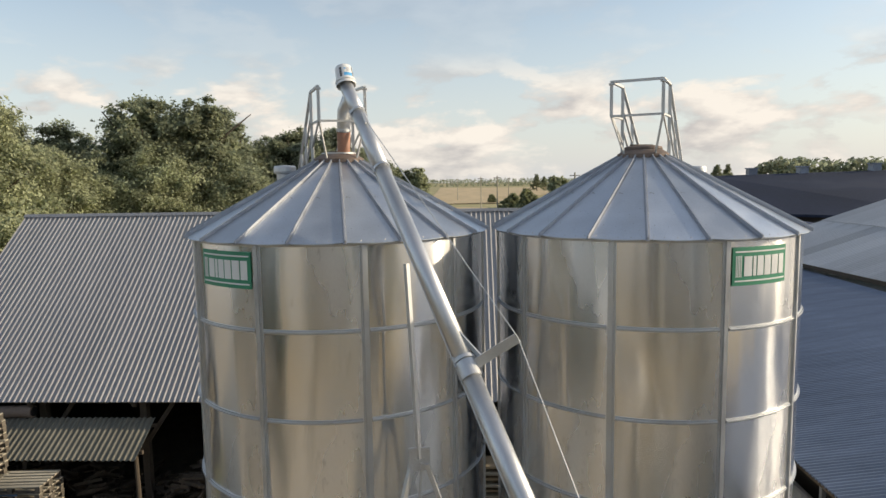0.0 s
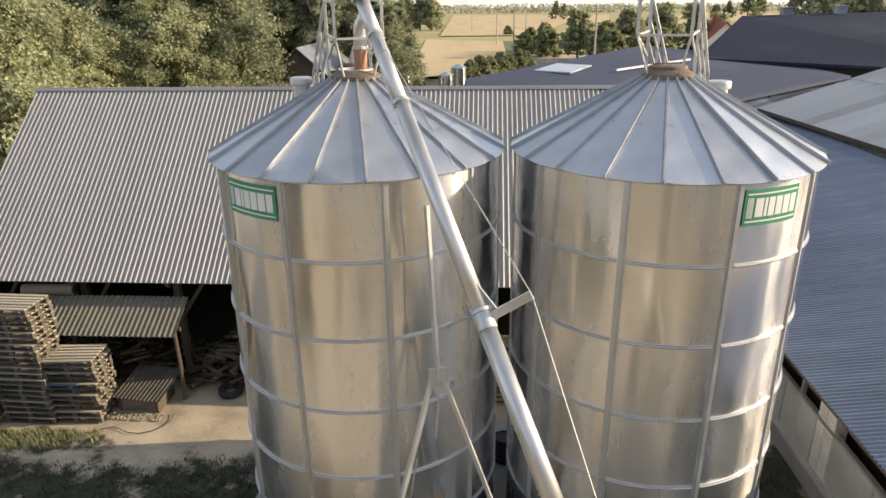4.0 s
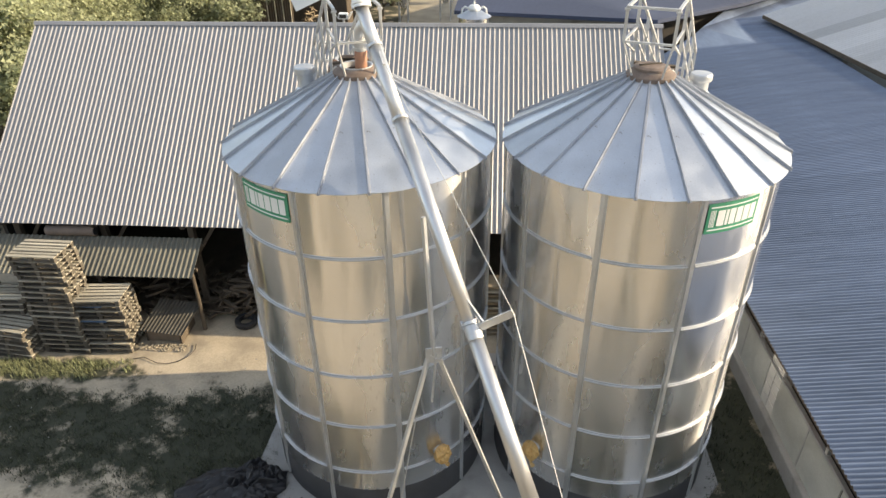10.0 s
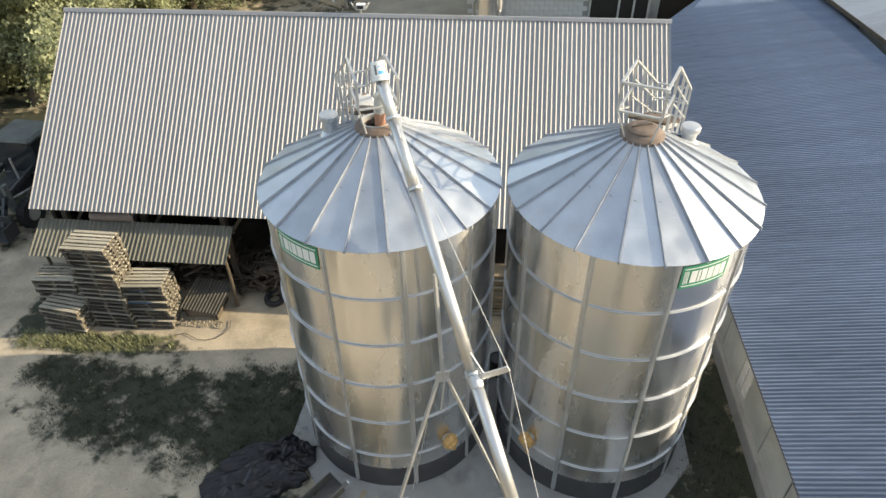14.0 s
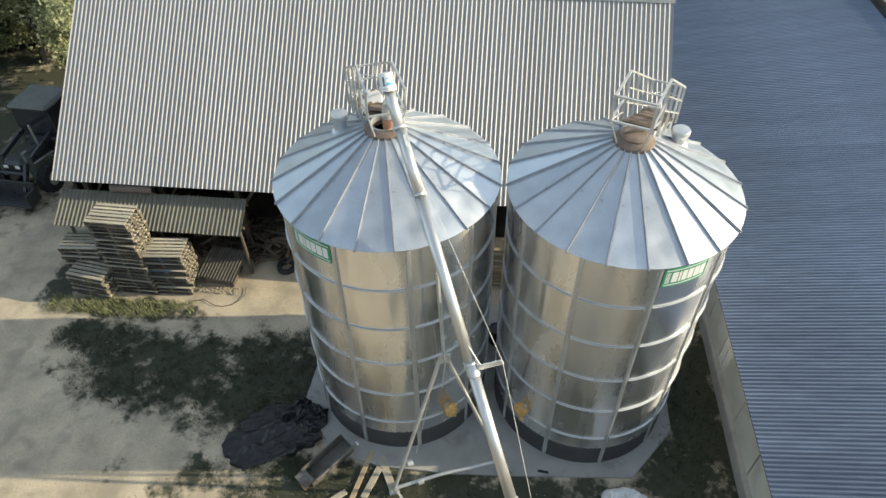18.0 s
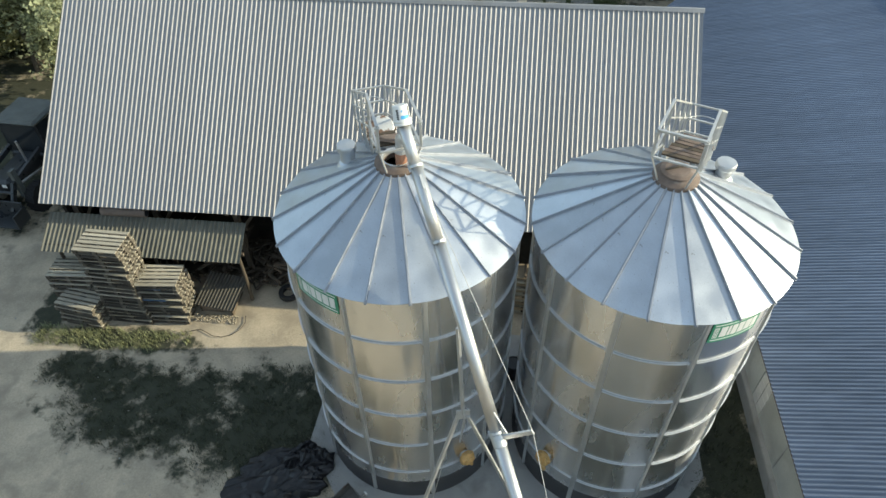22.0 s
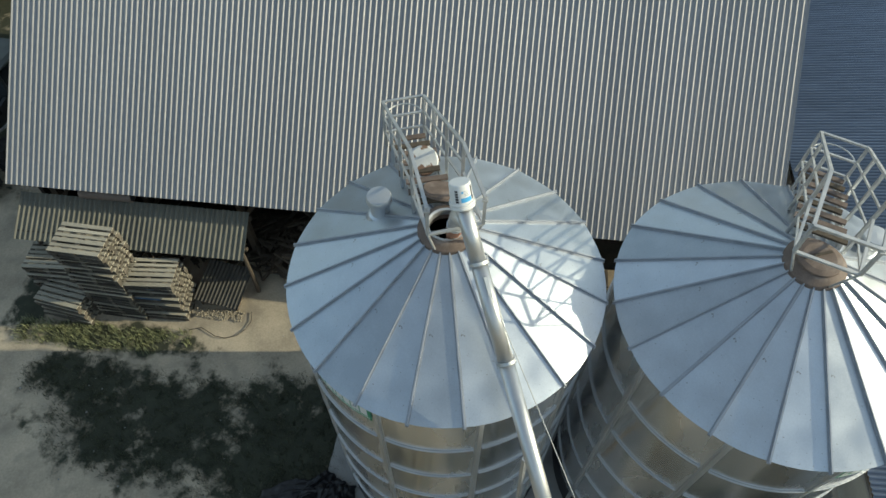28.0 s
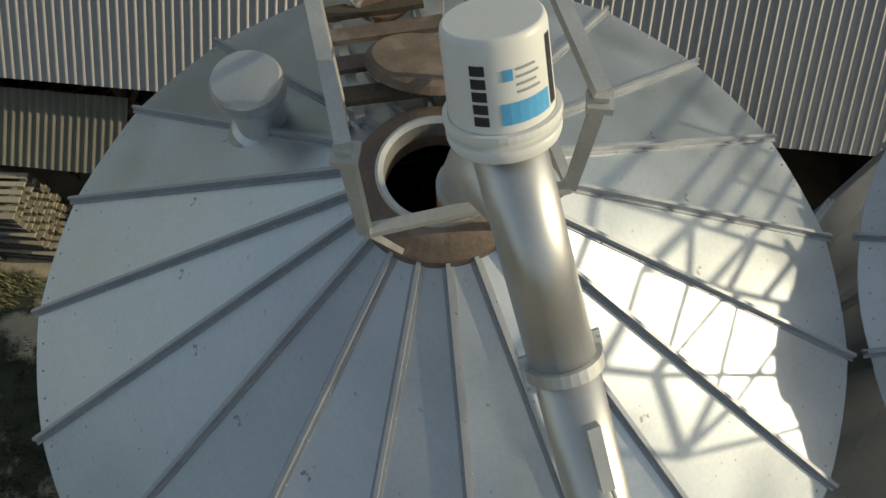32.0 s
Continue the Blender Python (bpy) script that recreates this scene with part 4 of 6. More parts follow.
part("foot", bar((0.12, -3.4, 0.05), (0.34, -3.3, 0.05), 0.09, 0.05), galv_rail, auger)
part("drawbar", bar((0.3, -3.36, 0.12), (0.62, -3.72, 0.08), 0.05), galv_rail, auger)
part("wire_tie", tube([(1.05, -2.62, 3.1), (0.72, -2.85, 1.1)], 0.008, 6), galv_rail, auger)

# the upturned bucket that caps the auger's upper end
bucket_axis = (AUGER_DIR * 0.5 + Vector((0, 0, 0.5))).normalized()
b_x = (Vector((1, 0, 0)) - bucket_axis * bucket_axis.x).normalized()
bucket_m = Matrix.Translation(on_auger(9.06)) @ Matrix((b_x, bucket_axis.cross(b_x), bucket_axis)).transposed().to_4x4()
bucket = root("plastic_bucket", bucket_m @ pose(0, 0, 0, 0, 0, 0), label="upturned white plastic bucket capping the auger's end", category="bucket")
part("body", lathe([(0.142, 0.0), (0.146, 0.012), (0.146, 0.035), (0.135, 0.04), (0.133, 0.06), (0.122, 0.285), (0.118, 0.298), (0.112, 0.302), (0.0, 0.302)], 44), plastic_white, bucket, smooth=False)
for p in bucket.children[0].data.polygons:
    p.use_smooth = not (p.normal.z > 0.9)
part("rim", lathe([(0.136, 0.052), (0.147, 0.052), (0.149, 0.064), (0.147, 0.076), (0.134, 0.076)], 44), plastic_white, bucket)


def bucket_print(name, a0, a1, z0, z1, mat, label=""):
    bm = bmesh.new()
    vs = []
    n = 6
    for i in range(n + 1):
        a = radians(a0 + (a1 - a0) * i / n)
        col = []
        for z in (z0, z1):
            r = 0.133 - 0.011 * (z - 0.06) / 0.225 + 0.0016
            col.append(bm.verts.new((r * math.sin(a), -r * math.cos(a), z)))
        vs.append(col)
    for i in range(n):
        bm.faces.new((vs[i][0], vs[i + 1][0], vs[i + 1][1], vs[i][1]))
    part(name, bm, mat, bucket, label)


BASE_A = 0.0
bucket_print("blue_band", BASE_A + 5, BASE_A + 62, 0.098, 0.152, ink_blue, "blue printed band")
for k in range(5):
    bucket_print("mark", BASE_A - 24, BASE_A - 8, 0.098 + 0.031 * k, 0.122 + 0.031 * k, ink_black, "black printed bars")
bucket_print("mark", BASE_A + 10, BASE_A + 20, 0.205, 0.232, ink_blue)
for k in range(4):
    bucket_print("small_print", BASE_A + 24, BASE_A + 50 - 4 * (k % 2), 0.172 + 0.018 * k, 0.178 + 0.018 * k, ink_grey)
bucket_print("mark", BASE_A + 66, BASE_A + 78, 0.10, 0.27, ink_black)

# ---- railed ladders on the roofs ----


def roof_z(x, y, cx):
    return EDGE_Z + ROOF_SLOPE * (EDGE_R - math.hypot(x - cx, y))


def roof_ladder(cx, fl, fr, bend_l, bend_r, back_l, back_r, top_bar, label):
    """A level guard rail round the hatch, and two railings down the roof's back with planks between them."""
    g = root("roof_ladder", pose(cx, 0, 0), label=label, category="ladder", group="roof ladders")
    T = Vector((-cx, 0, 0))
    fl, fr, el, er, bl, br = [Vector(p) + T for p in (fl, fr, bend_l, bend_r, back_l, back_r)]
    sides = []
    low_rail = Vector((0, 0, -0.49))
    for f, bend, b in ((fl, el, bl), (fr, er, br)):
        sides.append((f, bend, b))
        part("rail", bar(f, bend, 0.042, 0.034), galv_rail, g)
        part("rail", bar(f + low_rail, bend + low_rail, 0.034, 0.028), galv_rail, g)
        for drop, w in ((0.0, 0.042), (0.33, 0.03), (0.64, 0.03)):
            d = Vector((0, 0, -drop))
            part("rail", bar(bend + d, b + d, w, w * 0.8), galv_rail, g)
        for q in (0.0, 0.36, 0.70, 1.0):
            p = bend.lerp(b, q)
            low = max(roof_z(p.x, p.y, 0.0), EDGE_Z - 0.1)
            part("post", bar((p.x, p.y, low), p, 0.045, 0.03), galv_rail, g)
        part("post", bar(f + low_rail, f, 0.04, 0.034), galv_rail, g)
        part("gusset", box(f.x - 0.035, f.y - 0.035, f.z - 0.045, f.x + 0.035, f.y + 0.035, f.z - 0.02), galv_rail, g)
        away = Vector((f.x, f.y, 0.0)).normalized() * 0.36
        part("brace", bar(f + low_rail, (away.x, away.y, RING_Z + 0.02), 0.024, 0.024), galv_rail, g)
        part("brace", bar(f + low_rail * 0.97, bend + Vector((0, 0, -0.86)), 0.024, 0.024), galv_rail, g)
    part("front_bar", bar(fl + low_rail, fr + low_rail, 0.04, 0.03), galv_rail, g)
    if top_bar:
        part("front_bar", bar(fl, fr, 0.045, 0.035), galv_rail, g)
    for drop in (0.0, 0.33, 0.64):
        e = Vector((0, 0, -drop))
        part("end_bar", bar(bl + e, br + e, 0.035, 0.03), galv_rail, g)
    # stringers and planks on the roof
    rr = random.Random(11)
    lift = Vector((0, 0, 0.09))
    ends = []
    for (f, bend, b), inset in zip(sides, (0.12, -0.12)):
        a = bend.lerp(sides[1][1] if inset > 0 else sides[0][1], 0.12)
        c = b.lerp(sides[1][2] if inset > 0 else sides[0][2], 0.12)
        a.z, c.z = roof_z(a.x, a.y, 0) + 0.06, max(roof_z(c.x, c.y, 0), EDGE_Z - 0.06) + 0.06
        ends.append((a, c))
        part("stringer", bar(a, c, 0.05, 0.09), galv_rail, g)
    for k in range(8):
        u = 0.02 + 0.13 * k
        p, q = ends[0][0].lerp(ends[0][1], u), ends[1][0].lerp(ends[1][1], u)
        side = (q - p).normalized()
        p, q = p - side * rr.uniform(0.04, 0.12) + lift, q + side * rr.uniform(0.0, 0.1) + lift
        p.z += rr.uniform(-0.01, 0.02)
        part("step_plank", bar(p, q, 0.085, 0.035), (rust if k % 3 else timber_dark), g)
    # safety hoop at the far end
    m = (bl + br) / 2
    w = (br - bl).length / 2
    ax = (br - bl).normalized()
    out = Vector((-ax.y, ax.x, 0))
    hoop = [m + ax * (w * math.cos(t)) + out * (0.32 * math.sin(t)) + Vector((0, 0, -0.4)) for t in [math.pi * i / 10 for i in range(11)]]
    part("hoop", tube(hoop, 0.012, 6), galv_rail, g)
    return g


roof_ladder(0.0, (-0.17, -0.52, 9.055), (0.47, -0.29, 9.06), (-0.48, 0.33, 9.08), (0.15, 0.47, 9.10), (-1.27, 2.46, 7.80), (-0.66, 2.66, 7.82), False, "galvanised roof ladder with railings and rusty plank steps")
roof_ladder(BX, (4.07, -0.27, 9.06), (4.74, -0.53, 9.065), (4.42, 0.55, 9.085), (5.08, 0.30, 9.09), (5.36, 2.66, 7.72), (5.97, 2.38, 7.74), True, "galvanised roof ladder with railings and dark plank steps")

# hatch lids
lid_a = root("hatch_lid", pose(-0.13, 0.62, roof_z(-0.13, 0.62, 0) + 0.20, -26, 4, 0), label="brown rusty round hatch lid lying on the steps", category="lid")
part("disc", lathe([(0.0, 0.03), (0.25, 0.025), (0.275, 0.01), (0.28, -0.03), (0.265, -0.03), (0.26, 0.0), (0, 0.0)], 40), rust, lid_a)
lid_c = root("hatch_lid", pose(-0.50, 1.42, roof_z(-0.5, 1.42, 0) + 0.34, 38, 0, 22), label="round inner lid, half galvanised and half rusty", category="lid")
half_rust = material("half_rusty_lid", (0.62, 0.63, 0.63), 0.5, 0.5, 0.1, 4.0, 40, stain=(0.22, 0.14, 0.10), stain_scale=2.6, stain_edge=(0.49, 0.51))
part("disc", lathe([(0.0, 0.04), (0.2, 0.035), (0.225, 0.01), (0.225, -0.015), (0, -0.015)], 36), half_rust, lid_c)
lid_b = root("hatch_lid", pose(BX, 0, RING_Z + 0.10), label="brown rusty lid closing the filling collar", category="lid")
part("disc", lathe([(0.0, 0.055), (0.2, 0.05), (0.272, 0.03), (0.28, 0.0), (0, 0.0)], 40), rust, lid_b)
part("handle", bar((-0.2, -0.04, 0.06), (0.16, 0.09, 0.06), 0.03, 0.02), timber_dark, lid_b)


def roof_vent(cx, x, y, tall):
    z = roof_z(x, y, cx)
    v = root("roof_vent", pose(x, y, z), label="small galvanised mushroom vent on the silo roof", category="vent", group="roof vents")
    part("flashing", lathe([(0.22, -0.10), (0.17, 0.0), (0.135, 0.03)], 28), galv_roof, v)
    part("pipe", lathe([(0.135, -0.08), (0.135, tall - 0.1)], 28), galv_trim, v, smooth=True)
    part("cap", lathe([(0.14, tall - 0.14), (0.172, tall - 0.13), (0.18, tall - 0.10), (0.176, tall - 0.035), (0.163, tall - 0.012), (0.0, tall)], 32), galv_trim, v, "pale weathered cap")


roof_vent(0.0, -0.98, 0.50, 0.38)
roof_vent(BX, 5.61, 0.68, 0.33)

# outlets wrapped in yellow film
for cx, ang, z in ((0.0, 38.2, 1.36), (BX, -42.5, 1.42)):
    m = Matrix.Translation((cx, 0, z)) @ pose(0, 0, 0, 0, 0, ang) @ pose(0, -R, 0)
    g = root("discharge_spout", m, label="silo outlet wrapped in crumpled yellow plastic bag", category="outlet", group="silo outlets")
    part("pipe", tube([(0, 0.05, 0), (0, -0.12, -0.02)], 0.11, 16), galv_trim, g)
    bm = bmesh.new()
    bmesh.ops.create_icosphere(bm, subdivisions=4, radius=1.0)
    for v in bm.verts:
        n = noise.noise(v.co * 2.2 + Vector((cx, 3, 1))) * 0.22 + noise.noise(v.co * 6.0) * 0.09
        v.co = Vector((v.co.x * 0.17, v.co.y * 0.12 - 0.12, v.co.z * 0.20)) * (1 + n)
    part("bag", bm, yellow_film, g, smooth=False)
    part("tied_end", tube([(0.02, -0.14, -0.15), (0.05, -0.16, -0.26), (0.10, -0.15, -0.33)], [0.05, 0.025, 0.045], 10), yellow_film, g)

# ---- clutter in front of the silos ----


def heap(name, cx, cy, rx, ry, h, mat, label, category, seed, turn=0.0, fold=0.35, n=46):
    bm = bmesh.new()
    grid = []
    for j in range(n + 1):
        row = []
        for i in range(n + 1):
            u, v = 2 * i / n - 1, 2 * j / n - 1
            d = math.sqrt(u * u + v * v)
            wob = 1 + 0.22 * noise.noise((u * 1.7, v * 1.7, seed))
            base = max(0.0, 1 - (d / wob) ** 2)
            crease = abs(noise.noise((u * 3.1 + seed, v * 2.2, 1.0))) + 0.5 * abs(noise.noise((u * 7.0, v * 6.0, seed)))
            z = h * (base ** 0.6) * (1 - fold + 2 * fold * (0.9 - crease)) if base > 0 else -0.08
            row.append(bm.verts.new((u * rx, v * ry, z + 0.01)))
        grid.append(row)
    for j in range(n):
        for i in range(n):
            q = (grid[j][i], grid[j][i + 1], grid[j + 1][i + 1], grid[j + 1][i])
            if max(p.co.z for p in q) > -0.05:
                bm.faces.new(q)
    bmesh.ops.delete(bm, geom=[v for v in bm.verts if not v.link_faces], context="VERTS")
    return tagged(part(name, bm, mat, m=pose(cx, cy, 0.0, 0, 0, turn)), label, category)


tarp = root("tarpaulin", pose(-2.85, -2.02, 0.0, 0, 0, 20), label="crumpled heap of black plastic film on the grass", category="tarpaulin")


def film_sheet(name, cx, cy, rx, ry, h, seed, turn):
    """A slack sheet of film: long folds that run together, with sharp crests between hollow bays."""
    n, bm, grid = 84, bmesh.new(), []
    for j in range(n + 1):
        row = []
        for i in range(n + 1):
            u, v = 2 * i / n - 1, 2 * j / n - 1
            d = (abs(u) ** 2.2 + abs(v) ** 2.2) ** (1 / 2.2)
            wob = 1 + 0.16 * noise.noise((u * 1.4, v * 1.4, seed)) + 0.06 * noise.noise((u * 5, v * 5, seed))
            base = 1 - (d / wob) ** 3
            bend = 0.5 * noise.noise((u * 1.1, v * 1.1, seed + 4))
            crest = (1 - abs(noise.noise((u * 1.1 + bend, v * 3.0 + 2 * bend, seed + 1)))) ** 3
            fine = (1 - abs(noise.noise((u * 3.4 + bend, v * 6.0 + 3 * bend, seed + 2)))) ** 3
            rise = 0.35 + 0.65 * max(0.0, min(1.0, 0.5 + 0.8 * u))
            dents = noise.voronoi((u * 3.2 * rx + bend, v * 3.2 * ry * 1.5 + bend, seed))[0]
            facet = min(1.0, 1.6 * (dents[1] - dents[0])) * (0.3 + 0.7 * rise)
            small = noise.voronoi((u * 8 * rx, v * 9 * ry + 2 * bend, seed + 3))[0][0]
            z = 0.02 + h * rise * (0.20 + 0.42 * crest + 0.12 * fine + 0.34 * facet - 0.16 * small) * max(0.0, base) ** 0.4
            row.append(bm.verts.new((u * rx * wob, v * ry * wob, z if base > 0.02 else -0.03)))
        grid.append(row)
    for j in range(n):
        for i in range(n):
            q = (grid[j][i], grid[j][i + 1], grid[j + 1][i + 1], grid[j + 1][i])
            if max(c.co.z for c in q) > 0.0:
                bm.faces.new(q)
    bmesh.ops.delete(bm, geom=[v for v in bm.verts if not v.link_faces], context="VERTS")
    part(name, bm, plastic_black, tarp, m=pose(cx, cy, 0, 0, 0, turn), smooth=True)


film_sheet("spread_sheet", -0.12, 0.0, 1.25, 0.72, 0.46, 2.3, 0)
film_sheet("gathered_fold", 0.45, 0.18, 0.72, 0.50, 0.62, 5.9, 24)

heap("bulk_bag", 5.65, -3.25, 0.62, 0.5, 0.55, bag_white, "slumped white woven bulk bag", "bag", 7.1, -8, 0.22, 34)
for x, y, t in ((6.15, -2.95, 20), (5.2, -3.55, 60)):
    part("loop", tube([(x, y, 0.1), (x + 0.05, y + 0.06, 0.32), (x + 0.16, y + 0.05, 0.33), (x + 0.2, y, 0.1)], 0.022, 8), bag_white, bpy.data.objects["bulk_bag"], m=bpy.data.objects["bulk_bag"].matrix_world.inverted())

trough_steel = material("dull_dirty_steel", (0.17, 0.16, 0.145), 0.6, 0.4, 0.25, 4.0, 40, stain=(0.12, 0.085, 0.06), stain_scale=3.0)
trough = root("metal_trough", pose(-1.45, -2.72, 0.05, 8, 0, -41) @ Matrix.Diagonal((0.82, 0.78, 0.85, 1)), label="old sheet-metal feed trough tipped on the grass", category="trough")
for nm, b in (("bottom", (-0.26, -0.85, 0.0, 0.26, 0.75, 0.015)), ("side", (-0.28, -0.85, 0.0, -0.262, 0.75, 0.34)), ("side", (0.262, -0.85, 0.0, 0.28, 0.75, 0.34)), ("end_plate", (-0.262, 0.735, 0.016, 0.262, 0.75, 0.32))):
    part(nm, box(*b), trough_steel, trough)
part("edge_tube", tube([(0.33, -0.7, 0.34), (0.33, 0.9, 0.36)], 0.04, 10), trough_steel, trough)
part("end_cap", tube([(0.33, 0.88, 0.36), (0.33, 0.93, 0.36)], 0.06, 12), galv_trim, trough)
part("front_plate", box(-0.3, -1.1, 0.20, 0.24, -0.72, 0.22), trough_steel, trough)
part("yellow_bracket", box(0.05, -1.12, 0.02, 0.2, -0.98, 0.2), yellow_film, trough)
for x, y, l, w, t, mt in ((-0.62, -3.0, 1.35, 0.12, 78, plank_raw), (-0.35, -3.15, 0.85, 0.16, 72, timber_grey), (-0.02, -2.9, 0.95, 0.18, -62, timber_grey), (-1.3, -3.75, 1.0, 0.14, 40, timber_grey), (0.25, -3.75, 0.8, 0.14, 10, timber_grey)):
    pk = root("plank", pose(x, y, 0.02, 0, 0, t), label="loose weathered board lying on the grass", category="plank", group="loose boards")
    part("board", box(-l / 2, -w / 2, 0, l / 2, w / 2, 0.035, 0.004), mt, pk)
hb = root("drain_grate", pose(3.72, -2.5, 0.03, 0, 0, -6), label="short black drain cover on the slab edge", category="drain")
part("cover", box(-0.13, -0.03, 0, 0.13, 0.03, 0.02), rubber, hb)
drum = root("drum", pose(2.42, 1.35, 0.03), label="small dark metal drum between the silos", category="drum")
part("body", lathe([(0, 0), (0.2, 0), (0.21, 0.02), (0.2, 0.2), (0.205, 0.22), (0.2, 0.4), (0.21, 0.56), (0.195, 0.57), (0.19, 0.53), (0, 0.53)], 24), skirt_dark, drum)

# ---- under the barn's eave ----
boards = root("timber_stack", label="stack of sawn boards under the barn eave", category="boards")
rr = random.Random(9)
for k in range(12):
    y = 3.45 + rr.uniform(-0.04, 0.04)
    part("board", box(1.35 + rr.uniform(-0.2, 0.2), y, 0.05 + 0.13 * k, 3.9 + rr.uniform(-0.3, 0.3), y + 0.55, 0.10 + 0.13 * k), plank_raw if k % 2 else timber_grey, boards)
    for x in (1.7, 2.6, 3.4):
        part("spacer", box(x, y + 0.02, 0.10 + 0.13 * k, x + 0.06, y + 0.5, 0.18 + 0.13 * k), timber_dark, boards)
brown_sheet = material("brown_rolled_sheet", (0.24, 0.185, 0.15), 0.85, 0.0, 0.2, 3.0, 40)
roll = root("pipe_roll", label="rolled brown sheet hung under the barn eave", category="roll")
part("roll", tube([(-9.35, 4.15, 2.51), (-8.05, 4.15, 2.52)], 0.14, 18), brown_sheet, roll)
part("end_cap", tube([(-8.05, 4.15, 2.52), (-8.03, 4.15, 2.52)], 0.11, 18), rubber, roll)
part("hanger", bar((-9.1, 4.15, 2.6), (-9.1, 4.4, 3.0), 0.02), timber_dark, roll)
part("hanger", bar((-8.4, 4.15, 2.6), (-8.4, 4.4, 3.0), 0.02), timber_dark, roll)

hutch_wood = material("brown_board", (0.20, 0.155, 0.115), 0.9, 0.0, 0.25, 4.0, 40, 0.2)
# Hutch roof: the shade lying over it is put into the sheet's dark colour
hutch_sheet = material("shaded_fibre_sheet", (0.085, 0.078, 0.066), 0.95, 0.0, 0.25, 2.0, 40, 0.2, stain=(0.08, 0.075, 0.06), stain_scale=2.5)
hutch = root("hutch", label="low wooden hutch under a grey corrugated sheet", category="hutch")
hv, hf = corrugated(1.12, 1.2, 0.1, 0.035, 0.9, 0.008, 8)
placed("roof_sheet", hutch, mesh_of("roof_sheet", hv, hf, hutch_sheet), pose(-6.70, 2.68, 0.42, 13, 0, -8))
for b in ((-6.64, 2.78, 0, -6.59, 3.64, 0.40), (-5.71, 2.70, 0, -5.66, 3.58, 0.36), (-6.59, 3.56, 0, -5.71, 3.61, 0.48), (-6.59, 2.80, 0.0, -5.71, 2.85, 0.30)):
    part("board_wall", box(*b), timber_dark if b[4] != 2.85 else hutch_wood, hutch)


def stick_heap(name, n, x0, x1, y0, y1, h, mats, label, seed):
    """A tangle of sticks and boards that nobody could count."""
    r2 = random.Random(seed)
    bm = bmesh.new()
    for _ in range(n):
        x, y = r2.uniform(x0, x1), r2.uniform(y0, y1)
        u = 1 - abs(2 * (x - x0) / (x1 - x0) - 1)
        z = r2.uniform(0.03, h * (0.3 + 0.7 * u))
        a, l, e = r2.uniform(0, 6.3), r2.uniform(0.2, 0.75), r2.uniform(-0.25, 0.25)
        d = Vector((math.cos(a) * l, math.sin(a) * l, e * l)) / 2
        bar(Vector((x, y, z)) - d, Vector((x, y, max(z, 0.05))) + d, r2.uniform(0.03, 0.1), r2.uniform(0.02, 0.08), bm=bm)
    return tagged(part(name, bm, mats), label, "scrap", kind="stuff")


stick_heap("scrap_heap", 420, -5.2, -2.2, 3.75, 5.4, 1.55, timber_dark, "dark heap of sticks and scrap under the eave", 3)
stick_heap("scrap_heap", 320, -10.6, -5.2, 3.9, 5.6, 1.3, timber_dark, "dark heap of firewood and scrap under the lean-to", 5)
for x, y, z in ((-4.25, 3.62, 0.0),):
    ty = root("old_tyre", pose(x, y, z + 0.09, 4, 3, 0), label="worn black tyre lying by the scrap heap", category="tyre")
    part("tyre", lathe([(0.17, -0.07), (0.26, -0.085), (0.3, -0.05), (0.3, 0.05), (0.26, 0.085), (0.17, 0.07), (0.19, 0.0), (0.17, -0.07)], 26), rubber, ty)

hose = root("hose", label="thin black hose lying on the sand", category="hose")
loop_pts = [(-6.72, 2.02), (-6.45, 2.12), (-6.22, 2.02), (-6.02, 1.92), (-5.75, 1.90), (-5.5, 2.0), (-5.32, 2.2), (-5.24, 2.45), (-5.3, 2.7)]
part("hose", tube([(x, y, 0.014) for x, y in loop_pts], 0.009, 6), rubber, hose)


def rubble(name, n, x0, x1, y0, y1, size, mat, label, seed):
    r2 = random.Random(seed)
    bm = bmesh.new()
    for _ in range(n):
        s = size * r2.uniform(0.4, 1.4)
        c = Vector((r2.uniform(x0, x1), r2.uniform(y0, y1), s * 0.2))
        vs = [bm.verts.new(c + Vector((px * s * r2.uniform(0.6, 1.2), py * s * r2.uniform(0.6, 1.2), pz * s * r2.uniform(0.4, 0.8)))) for px, py, pz in ((1, 0, 0), (-1, 0, 0), (0, 1, 0), (0, -1, 0), (0, 0, 1), (0, 0, -1))]
        for f in ((0, 2, 4), (2, 1, 4), (1, 3, 4), (3, 0, 4), (2, 0, 5), (1, 2, 5), (3, 1, 5), (0, 3, 5)):
            bm.faces.new([vs[i] for i in f])
    return tagged(part(name, bm, mat), label, "stones", kind="stuff")


rubble("rubble", 260, -6.75, -5.5, 2.4, 2.68, 0.026, earth, "strip of small pale rubble before the hutch", 1)
rubble("rubble", 260, -12, 7.5, -6.0, 2.4, 0.022, concrete, "scattered small stones on the yard", 2)


def grown(x, y, least):
    """Whether the yard carries grass here."""
    for cx, cy, rx, ry in ((-3.2, -0.7, 3.3, 2.0), (-6.5, -0.45, 3.0, 1.45), (-9.0, 0.5, 1.5, 0.7), (7.3, -1.0, 1.9, 7.0), (1.5, -3.6, 7.2, 1.5)):
        if 1 - ((x - cx) / rx) ** 2 - ((y - cy) / ry) ** 2 > least:
            return True
    return False


